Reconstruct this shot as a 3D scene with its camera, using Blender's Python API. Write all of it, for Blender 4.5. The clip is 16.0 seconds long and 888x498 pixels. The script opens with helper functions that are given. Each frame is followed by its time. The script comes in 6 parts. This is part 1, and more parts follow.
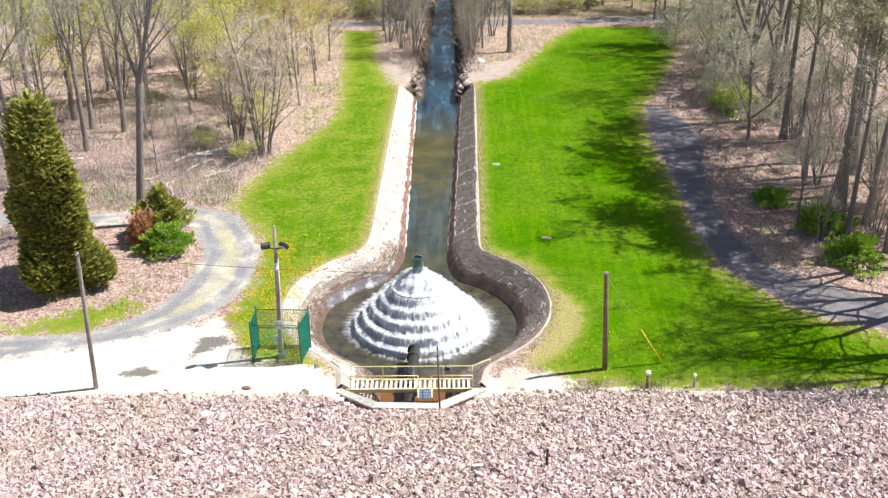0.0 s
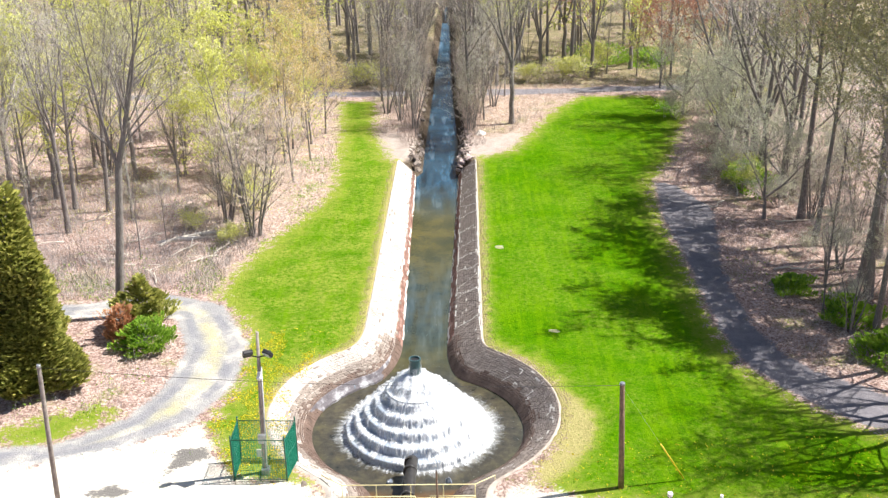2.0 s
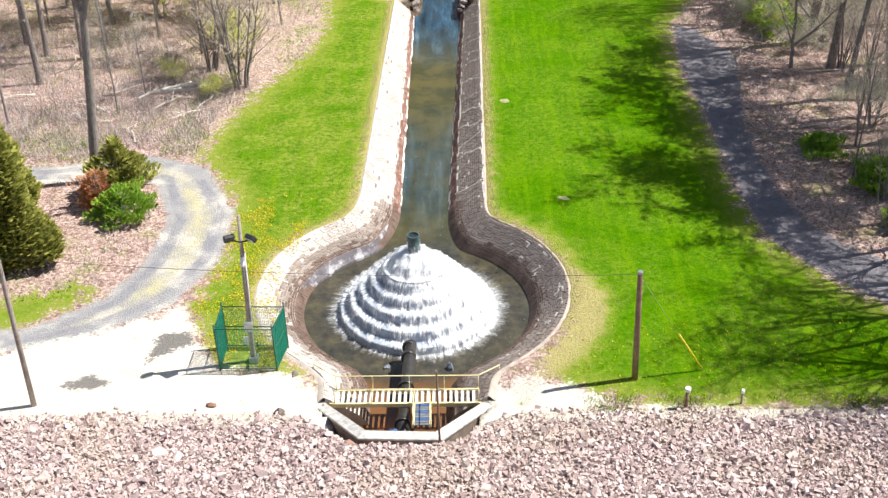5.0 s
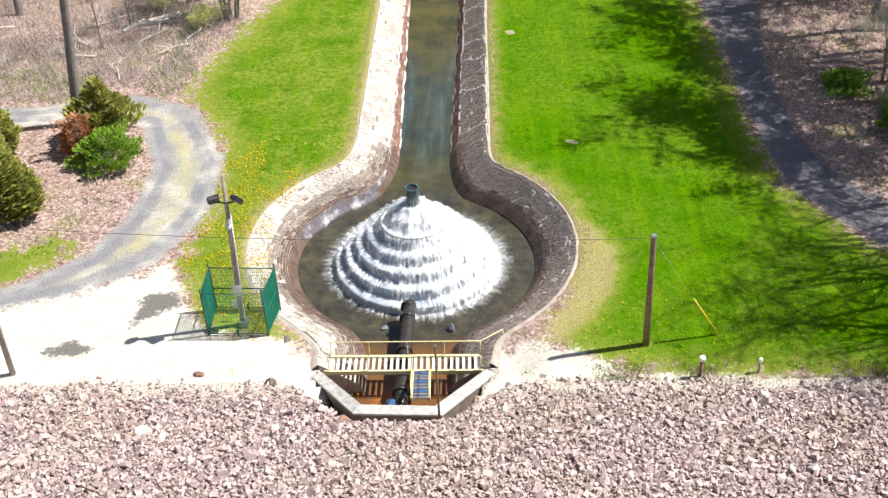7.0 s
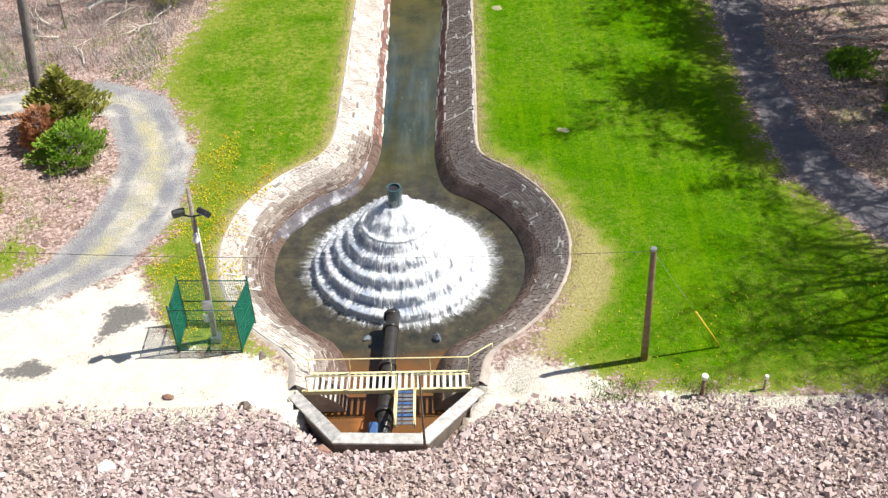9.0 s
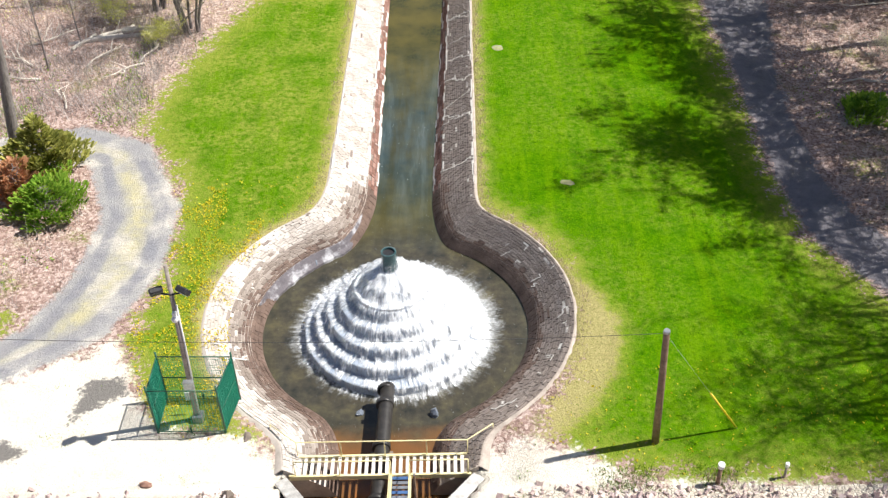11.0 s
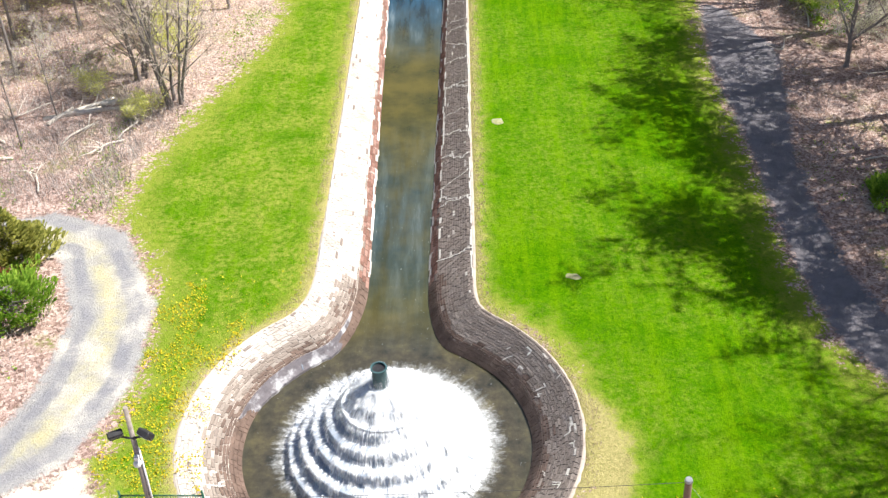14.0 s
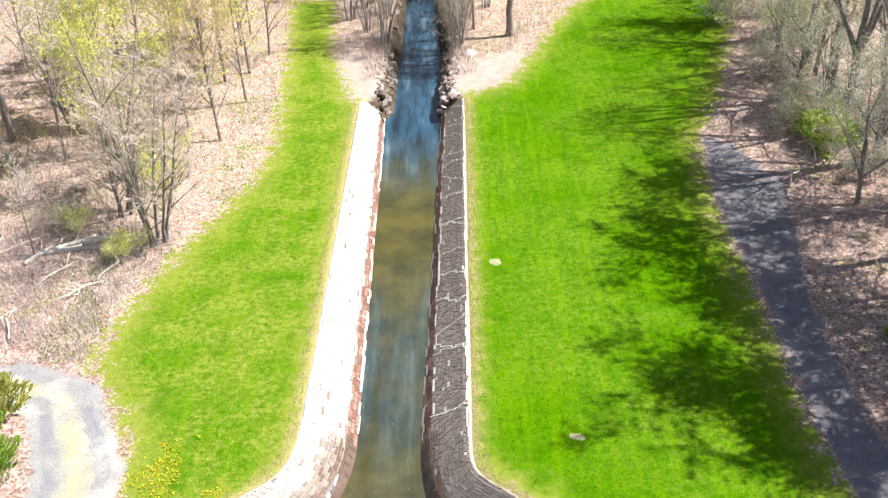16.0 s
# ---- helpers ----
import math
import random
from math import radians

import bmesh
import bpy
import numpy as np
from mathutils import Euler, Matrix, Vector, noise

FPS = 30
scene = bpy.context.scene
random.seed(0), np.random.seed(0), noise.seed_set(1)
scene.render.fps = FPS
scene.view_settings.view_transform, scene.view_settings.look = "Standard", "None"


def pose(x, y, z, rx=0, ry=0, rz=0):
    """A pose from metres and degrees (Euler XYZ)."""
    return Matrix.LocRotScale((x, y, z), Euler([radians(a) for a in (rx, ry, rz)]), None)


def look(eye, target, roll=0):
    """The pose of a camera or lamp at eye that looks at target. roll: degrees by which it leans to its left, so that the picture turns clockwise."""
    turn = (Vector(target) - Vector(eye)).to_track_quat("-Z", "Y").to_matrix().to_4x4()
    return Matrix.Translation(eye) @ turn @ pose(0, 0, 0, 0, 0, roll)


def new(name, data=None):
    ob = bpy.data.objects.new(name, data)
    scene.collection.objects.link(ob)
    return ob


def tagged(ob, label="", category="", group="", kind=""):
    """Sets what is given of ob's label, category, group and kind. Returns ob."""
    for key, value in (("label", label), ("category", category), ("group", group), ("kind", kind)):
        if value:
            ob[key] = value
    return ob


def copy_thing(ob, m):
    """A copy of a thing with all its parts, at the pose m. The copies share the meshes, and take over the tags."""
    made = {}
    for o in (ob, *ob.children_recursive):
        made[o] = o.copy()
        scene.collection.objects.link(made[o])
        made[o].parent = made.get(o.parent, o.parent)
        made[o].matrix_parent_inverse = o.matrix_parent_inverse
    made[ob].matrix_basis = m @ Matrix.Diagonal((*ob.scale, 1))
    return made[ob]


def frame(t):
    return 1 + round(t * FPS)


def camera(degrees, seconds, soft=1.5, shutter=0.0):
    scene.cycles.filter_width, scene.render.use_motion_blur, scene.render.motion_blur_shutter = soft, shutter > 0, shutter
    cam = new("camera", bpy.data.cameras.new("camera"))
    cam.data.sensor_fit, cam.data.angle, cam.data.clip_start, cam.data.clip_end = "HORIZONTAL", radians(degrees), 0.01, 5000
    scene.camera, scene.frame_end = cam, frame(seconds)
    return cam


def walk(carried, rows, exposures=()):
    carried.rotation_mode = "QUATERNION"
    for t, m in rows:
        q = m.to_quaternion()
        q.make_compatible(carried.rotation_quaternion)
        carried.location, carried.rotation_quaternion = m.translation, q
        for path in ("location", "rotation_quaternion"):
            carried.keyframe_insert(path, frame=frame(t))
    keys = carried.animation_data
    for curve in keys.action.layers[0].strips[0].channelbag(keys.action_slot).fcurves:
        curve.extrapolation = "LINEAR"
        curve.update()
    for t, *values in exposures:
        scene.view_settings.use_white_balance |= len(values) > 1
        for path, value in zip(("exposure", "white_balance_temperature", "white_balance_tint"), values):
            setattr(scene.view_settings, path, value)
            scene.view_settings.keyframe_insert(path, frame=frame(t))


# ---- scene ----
cam = camera(46.9, 16.0, soft=1.4)
PATH = [
    (0, (2.868, -68.897, 37.123), (2.846, -67.093, 36.26), -0.8),
    (0.5, (2.922, -67.263, 37.19), (2.899, -65.457, 36.331), -0.9),
    (1, (2.926, -65.625, 37.318), (2.903, -63.807, 36.485), -0.9),
    (1.5, (2.965, -64.054, 37.414), (2.942, -62.217, 36.624), -0.9),
    (2, (2.976, -62.454, 37.423), (2.952, -60.605, 36.66), -1.0),
    (2.5, (2.923, -60.902, 37.407), (2.9, -59.05, 36.65), -1.0),
    (3, (2.895, -59.591, 37.394), (2.872, -57.739, 36.639), -1.0),
    (3.5, (2.921, -58.487, 37.377), (2.897, -56.657, 36.571), -1.1),
    (4, (2.913, -57.492, 37.407), (2.888, -55.706, 36.507), -1.1),
    (4.5, (2.931, -56.615, 37.391), (2.904, -54.878, 36.399), -1.1),
    (4.7, (2.921, -56.265, 37.389), (2.893, -54.548, 36.363), -1.1),
    (6.8, (3.22, -51.647, 37.589), (3.178, -50.033, 36.409), -1.6),
    (7, (3.231, -51.16, 37.601), (3.188, -49.567, 36.394), -1.6),
    (7.5, (3.229, -49.957, 37.645), (3.185, -48.408, 36.381), -1.7),
    (8, (3.265, -48.741, 37.678), (3.22, -47.211, 36.39), -1.7),
    (8.5, (3.345, -47.545, 37.728), (3.31, -46.015, 36.441), -1.8),
    (9, (3.397, -46.381, 37.76), (3.375, -44.847, 36.476), -1.7),
    (9.5, (3.394, -45.214, 37.771), (3.374, -43.677, 36.492), -1.7),
    (9.7, (3.396, -44.763, 37.784), (3.375, -43.224, 36.507), -1.6),
    (12, (3.708, -39.679, 38.32), (3.684, -38.13, 37.055), -1.8),
    (12.5, (3.743, -38.675, 38.371), (3.717, -37.121, 37.112), -1.8),
    (13, (3.764, -37.664, 38.398), (3.74, -36.108, 37.141), -1.7),
    (13.5, (3.879, -36.596, 38.445), (3.853, -35.036, 37.194), -1.9),
    (14, (3.94, -35.487, 38.432), (3.915, -33.911, 37.201), -2.0),
    (14.5, (3.972, -34.34, 38.375), (3.95, -32.733, 37.184), -1.8),
    (15, (4.102, -33.172, 38.324), (4.079, -31.535, 37.176), -1.9),
    (15.5, (4.211, -32.033, 38.299), (4.189, -30.366, 37.195), -1.9),
    (16, (4.308, -30.95, 38.314), (4.288, -29.254, 37.255), -1.8),
]
walk(cam, [(t, look(eye, target, roll)) for t, eye, target, roll in PATH], exposures=[(0, 0.65), (1, 0.71), (2, 0.9), (3.5, 0.95), (4.7, 0.75), (7, 0.55), (9.5, 0.45), (12, 0.68), (14, 0.83), (16, 1.0)])

SUN_ELEV, SUN_AZ = 56.0, 11.0   # azimuth counted from +x towards +y

# ---- world, sun ----
world = bpy.data.worlds.new("world")
scene.world = world
world.use_nodes = True
wn = world.node_tree.nodes
sky = wn.new("ShaderNodeTexSky")
sky.sky_type = 'NISHITA'
sky.sun_disc = False
sky.sun_elevation = radians(SUN_ELEV)
sky.sun_rotation = radians(90 - SUN_AZ)
world.node_tree.links.new(sky.outputs[0], wn["Background"].inputs[0])
wn["Background"].inputs[1].default_value = 0.06
sun_data = bpy.data.lights.new("sun", 'SUN')
sun_data.energy, sun_data.angle, sun_data.color = 5.0, radians(0.53), (1.0, 0.95, 0.87)
sun = new("sun", sun_data)
sun_dir = Vector((math.cos(radians(SUN_AZ)) * math.cos(radians(SUN_ELEV)),
                  math.sin(radians(SUN_AZ)) * math.cos(radians(SUN_ELEV)), math.sin(radians(SUN_ELEV))))
sun.matrix_world = look(sun_dir * 100, (0, 0, 0))

# ---- materials ----
CASCADE_Y = 0.15


class Nodes:
    """A short way to write a node material."""
    def __init__(self, name):
        self.m = bpy.data.materials.new(name)
        self.m.use_nodes = True
        self.t = self.m.node_tree
        self.bsdf = self.t.nodes["Principled BSDF"]

    def put(self, sock, v):
        if isinstance(v, bpy.types.NodeSocket):
            self.t.links.new(v, sock)
        elif isinstance(v, (tuple, list)) and len(v) == 3 and sock.type == 'RGBA':
            sock.default_value = (*v, 1)
        else:
            sock.default_value = v

    def node(self, kind, out=0, **ins):
        n = self.t.nodes.new(kind)
        for k, v in ins.items():
            if k in n.inputs:
                self.put(n.inputs[k], v)
        return n.outputs[out]

    def coords(self, kind="Object"):
        return self.t.nodes.new("ShaderNodeTexCoord").outputs[kind]

    def place(self):
        return self.t.nodes.new("ShaderNodeNewGeometry").outputs["Position"]

    def radial(self, vec, turns, drop):
        """Coordinates round the cascade's axis: streaks that run outwards and down."""
        p = self.t.nodes.new("ShaderNodeSeparateXYZ")
        self.put(p.inputs[0], vec)
        y = self.math('SUBTRACT', p.outputs[1], CASCADE_Y)
        r = self.math('SQRT', self.math('ADD', self.math('MULTIPLY', p.outputs[0], p.outputs[0]), self.math('MULTIPLY', y, y)))
        out = self.t.nodes.new("ShaderNodeCombineXYZ")
        self.put(out.inputs[0], self.math('MULTIPLY', self.math('DIVIDE', p.outputs[0], r), turns))
        self.put(out.inputs[1], self.math('MULTIPLY', self.math('DIVIDE', y, r), turns))
        self.put(out.inputs[2], self.math('MULTIPLY', self.math('SUBTRACT', r, p.outputs[2]), drop))
        return out.outputs[0]

    def scaled(self, vec, s):
        n = self.t.nodes.new("ShaderNodeMapping")
        self.put(n.inputs["Vector"], vec)
        n.inputs["Scale"].default_value = s if isinstance(s, tuple) else (s, s, s)
        return n.outputs[0]

    def noise(self, vec, scale, detail=4.0, rough=0.6):
        n = self.t.nodes.new("ShaderNodeTexNoise")
        self.put(n.inputs["Vector"], vec)
        n.inputs["Scale"].default_value, n.inputs["Detail"].default_value, n.inputs["Roughness"].default_value = scale, detail, rough
        return n.outputs["Fac"]

    def voronoi(self, vec, scale, out="Distance", feature='F1'):
        n = self.t.nodes.new("ShaderNodeTexVoronoi")
        n.feature = feature
        self.put(n.inputs["Vector"], vec)
        n.inputs["Scale"].default_value = scale
        return n.outputs[out]

    def math(self, op, a, b=0.0, clamp=False):
        n = self.t.nodes.new("ShaderNodeMath")
        n.operation, n.use_clamp = op, clamp
        self.put(n.inputs[0], a)
        self.put(n.inputs[1], b)
        return n.outputs[0]

    def step(self, v, lo, hi, a=0.0, b=1.0):
        n = self.t.nodes.new("ShaderNodeMapRange")
        n.interpolation_type = 'SMOOTHSTEP'
        self.put(n.inputs[0], v)
        for k, x in zip((1, 2, 3, 4), (lo, hi, a, b)):
            n.inputs[k].default_value = x
        return n.outputs[0]

    def mix(self, f, a, b):
        n = self.t.nodes.new("ShaderNodeMix")
        n.data_type = 'RGBA'
        self.put(n.inputs[0], f)
        self.put(n.inputs[6], a)
        self.put(n.inputs[7], b)
        return n.outputs[2]

    def ramp(self, v, *stops):
        n = self.t.nodes.new("ShaderNodeValToRGB")
        self.put(n.inputs[0], v)
        e = n.color_ramp.elements
        while len(e) < len(stops):
            e.new(0.5)
        for el, (p, c) in zip(e, stops):
            el.position, el.color = p, (*c, 1)
        return n.outputs[0]

    def attr(self, name, out="Fac"):
        n = self.t.nodes.new("ShaderNodeAttribute")
        n.attribute_name = name
        return n.outputs[out]

    def random(self):
        return self.t.nodes.new("ShaderNodeObjectInfo").outputs["Random"]

    def island(self):
        return self.t.nodes.new("ShaderNodeNewGeometry").outputs["Random Per Island"]

    def bump(self, h, strength=0.5, dist=0.05):
        n = self.t.nodes.new("ShaderNodeBump")
        n.inputs["Strength"].default_value, n.inputs["Distance"].default_value = strength, dist
        self.put(n.inputs["Height"], h)
        self.put(self.bsdf.inputs["Normal"], n.outputs[0])

    def done(self, color, rough=0.8, metal=0.0, spec=0.5):
        self.put(self.bsdf.inputs["Base Color"], color)
        self.put(self.bsdf.inputs["Roughness"], rough)
        self.put(self.bsdf.inputs["Metallic"], metal)
        self.put(self.bsdf.inputs["Specular IOR Level"], spec)
        return self.m


def plain(name, dark, light, rough=0.7, metal=0.0, scale=6.0, bump=0.2, bumpdist=0.01, spec=0.5):
    """A surface of one stuff with stains and grain between two colours."""
    k = Nodes(name)
    c = k.coords()
    big, fine = k.noise(c, scale, 5), k.noise(c, scale * 9, 3)
    f = k.math('ADD', k.math('MULTIPLY', big, 0.7), k.math('MULTIPLY', fine, 0.3))
    k.bump(fine, bump, bumpdist)
    return k.done(k.ramp(f, (0.32, dark), (0.68, light)), rough, metal, spec)


def ground_material():
    k = Nodes("ground_cover")
    c = k.coords()
    n1, n2, n3 = k.noise(c, 0.9, 6, 0.65), k.noise(c, 5.0, 4), k.noise(c, 22.0, 3)
    broad = k.noise(c, 0.13, 3)
    wob = k.math('MULTIPLY', k.math('SUBTRACT', n1, 0.5), 6.0)
    wob2 = k.math('ADD', wob, k.math('MULTIPLY', k.math('SUBTRACT', n2, 0.5), 5.0))

    def mask(name, soft=0.35, w=1.0):
        return k.step(k.math('ADD', k.attr(name), k.math('MULTIPLY', wob2, w)), -soft, soft)
    # leaf litter under the trees
    leaf = k.voronoi(c, 7.0, "Color")
    leafv = k.t.nodes.new("ShaderNodeSeparateColor")
    k.put(leafv.inputs[0], leaf)
    lit = k.math('ADD', k.math('MULTIPLY', leafv.outputs[0], 0.4), k.math('ADD', k.math('MULTIPLY', n1, 0.4), k.math('MULTIPLY', n3, 0.25)))
    litter = k.ramp(lit, (0.2, (0.125, 0.08, 0.068)), (0.45, (0.33, 0.225, 0.195)), (0.62, (0.51, 0.385, 0.345)), (0.85, (0.72, 0.62, 0.57)))
    greens = k.step(k.noise(c, 0.28, 4), 0.52, 0.68)
    litter = k.mix(k.math('MULTIPLY', greens, k.step(n2, 0.4, 0.65)), litter, (0.20, 0.24, 0.05))
    # mown grass
    g = k.math('ADD', k.math('MULTIPLY', n2, 0.45), k.math('ADD', k.math('MULTIPLY', n3, 0.35), k.math('MULTIPLY', n1, 0.25)))
    grass = k.ramp(g, (0.28, (0.021, 0.092, 0.0)), (0.5, (0.056, 0.174, 0.0005)), (0.72, (0.135, 0.268, 0.0015)))
    pale = k.ramp(g, (0.3, (0.13, 0.20, 0.01)), (0.7, (0.38, 0.38, 0.085)))
    grass = k.mix(k.math('MULTIPLY', k.math('MULTIPLY', k.step(broad, 0.36, 0.60), k.step(k.noise(c, 2.3, 6, 0.75), 0.38, 0.70)), 0.5), grass, pale)
    # mowing streaks and yellower tufts
    streak = k.noise(k.scaled(c, (1.3, 0.10, 1.0)), 1.0, 4)
    grass = k.mix(k.math('MULTIPLY', k.step(streak, 0.45, 0.65), 0.35), grass, (0.16, 0.29, 0.002))
    grass = k.mix(k.math('MULTIPLY', k.step(k.noise(c, 2.7, 7, 0.75), 0.52, 0.68), 0.4), grass, (0.17, 0.29, 0.005))
    grass = k.mix(k.math('MULTIPLY', k.step(k.noise(c, 1.9, 7, 0.75), 0.36, 0.46, 1.0, 0.0), 0.55), grass, (0.012, 0.075, 0.0))
    grass = k.mix(k.math('MULTIPLY', k.step(k.noise(c, 0.42, 7, 0.72), 0.50, 0.66), 0.45), grass, (0.028, 0.125, 0.0))
    # the western lawn is drier and patchier
    xyz = k.t.nodes.new("ShaderNodeSeparateXYZ")
    k.put(xyz.inputs[0], c)
    west = k.step(xyz.outputs[0], -5.0, 0.0, 1.0, 0.0)
    grass = k.mix(k.math('MULTIPLY', k.math('MULTIPLY', west, k.math('MULTIPLY', k.step(k.noise(c, 2.4, 8, 0.75), 0.36, 0.62), k.step(k.noise(c, 0.3, 5, 0.65), 0.38, 0.62, 0.15, 1.0))), 0.85), grass, pale)
    edge = k.step(k.math('ADD', k.attr("lawn"), wob2), 0.0, 2.8, 1.0, 0.0)
    # bare worn soil beside the south-east of the basin
    worn = k.math('MULTIPLY', k.step(xyz.outputs[0], 4.0, 7.5), k.step(xyz.outputs[1], -3.0, 3.0, 1.0, 0.0))
    reach = k.math('SUBTRACT', k.attr("rim"), k.math('MULTIPLY', worn, 1.9))
    rim = k.step(k.math('ADD', reach, k.math('MULTIPLY', wob2, 0.5)), 0.3, 1.9, 1.0, 0.0)
    thatch = k.ramp(g, (0.3, (0.22, 0.20, 0.07)), (0.7, (0.50, 0.42, 0.22)))
    grass = k.mix(k.math('MULTIPLY', edge, 0.75), grass, pale)
    grass = k.mix(k.math('MULTIPLY', rim, k.step(n2, 0.3, 0.6)), grass, pale)
    grass = k.mix(k.math('MULTIPLY', k.step(k.math('ADD', reach, k.math('MULTIPLY', wob2, 0.35)), 0.1, 0.9, 1.0, 0.0), 0.8), grass, thatch)
    # gravel road with tyre lines, sand, far path, bare soil
    grit = k.ramp(k.math('ADD', k.math('MULTIPLY', n3, 0.5), k.math('MULTIPLY', n1, 0.5)), (0.3, (0.24, 0.24, 0.255)), (0.7, (0.42, 0.415, 0.415)))
    # the track: worn wheel lines with a grassy crown between them
    rd = k.attr("road")
    along = k.math('ADD', rd, k.math('MULTIPLY', wob, 0.10))
    wheel = k.math('MULTIPLY', k.step(along, 0.45, 0.8), k.step(along, 1.25, 1.6, 1.0, 0.0))
    grit = k.mix(k.math('MULTIPLY', k.step(along, 1.0, 2.3), k.step(k.noise(c, 0.7, 6, 0.7), 0.32, 0.62, 0.15, 0.85)), grit, (0.52, 0.475, 0.27))
    grit = k.mix(k.math('MULTIPLY', k.step(k.noise(c, 0.3, 5), 0.46, 0.66), 0.7), grit, (0.66, 0.62, 0.56))
    grit = k.mix(k.math('MULTIPLY', wheel, k.step(k.noise(c, 0.35, 5, 0.65), 0.36, 0.6, 0.1, 0.75)), grit, k.ramp(n3, (0.3, (0.17, 0.175, 0.205)), (0.7, (0.28, 0.288, 0.325))))
    sand = k.ramp(k.math('ADD', k.math('MULTIPLY', n3, 0.4), k.math('MULTIPLY', n1, 0.6)), (0.3, (0.60, 0.54, 0.45)), (0.62, (0.82, 0.78, 0.70)))
    asph = k.ramp(k.math('ADD', k.math('MULTIPLY', n3, 0.5), k.math('MULTIPLY', n1, 0.5)), (0.3, (0.13, 0.125, 0.145)), (0.7, (0.30, 0.285, 0.305)))
    soil = k.ramp(k.math('ADD', k.math('MULTIPLY', n3, 0.5), k.math('MULTIPLY', n1, 0.5)), (0.3, (0.32, 0.265, 0.235)), (0.7, (0.55, 0.475, 0.43)))
    col = litter
    straw = k.ramp(lit, (0.2, (0.33, 0.245, 0.185)), (0.5, (0.61, 0.495, 0.395)), (0.8, (0.81, 0.71, 0.59)))
    straw = k.mix(k.step(xyz.outputs[0], 3.0, 6.0), straw, k.ramp(lit, (0.2, (0.15, 0.15, 0.05)), (0.5, (0.36, 0.33, 0.17)), (0.8, (0.58, 0.52, 0.34))))
    # damp moss and rotting leaves beyond the far path
    col = k.mix(k.math('MULTIPLY', k.step(xyz.outputs[1], 90.0, 97.0), k.step(k.noise(c, 0.5, 6, 0.7), 0.30, 0.55, 0.2, 0.85)), col, k.ramp(lit, (0.2, (0.05, 0.055, 0.02)), (0.5, (0.15, 0.14, 0.06)), (0.8, (0.33, 0.30, 0.17))))
    col = k.mix(k.math('MULTIPLY', mask("straw", 2.5, 0.8), 0.2), col, straw)
    col = k.mix(mask("soil", 1.6, 1.0), col, soil)
    col = k.mix(mask("lawn", 0.35, 1.1), col, grass)
    col = k.mix(mask("path", 0.25, 0.3), col, asph)
    col = k.mix(mask("road", 0.25, 0.2), col, grit)
    col = k.mix(mask("sand", 0.4, 0.45), col, sand)
    col = k.mix(mask("patch", 0.2, 0.25), col, (0.20, 0.19, 0.18))
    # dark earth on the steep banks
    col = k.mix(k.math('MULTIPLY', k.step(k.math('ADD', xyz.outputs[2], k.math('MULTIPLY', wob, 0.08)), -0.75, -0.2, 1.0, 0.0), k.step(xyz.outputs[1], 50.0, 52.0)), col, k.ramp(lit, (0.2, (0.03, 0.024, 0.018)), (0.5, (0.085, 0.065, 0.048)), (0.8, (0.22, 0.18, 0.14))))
    k.bump(k.math('ADD', n2, k.math('MULTIPLY', n3, 0.8)), 0.7, 0.12)
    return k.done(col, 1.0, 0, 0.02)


def stone_material(name, stops, stain=None, scale=5.0, use="object", wash=None, tint=None):
    """Stones of uneven tone; a stain and a lime wash run on from stone to stone."""
    k = Nodes(name)
    c = k.place()
    r = k.random() if use == "object" else k.island()
    n, f = k.noise(c, scale, 5), k.noise(c, scale * 8, 3)
    v = k.math('ADD', k.math('MULTIPLY', r, 0.55), k.math('ADD', k.math('MULTIPLY', n, 0.3), k.math('MULTIPLY', f, 0.2)))
    col = k.ramp(v, *stops)
    if tint:
        col = k.mix(k.math('MULTIPLY', k.step(k.noise(c, 0.16, 5, 0.65), 0.46, 0.66), 0.4), col, tint)
    if wash:
        col = k.mix(k.math('MULTIPLY', k.step(k.noise(c, 0.55, 7, 0.7), 0.47, 0.60), 0.85), col, wash)
    if stain:
        col = k.mix(k.math('MULTIPLY', k.step(k.noise(c, 0.9, 7, 0.7), 0.50, 0.62), 0.75), col, stain)
    k.bump(k.math('ADD', n, f), 0.6, 0.03)
    return k.done(col, 0.9, 0, 0.25)


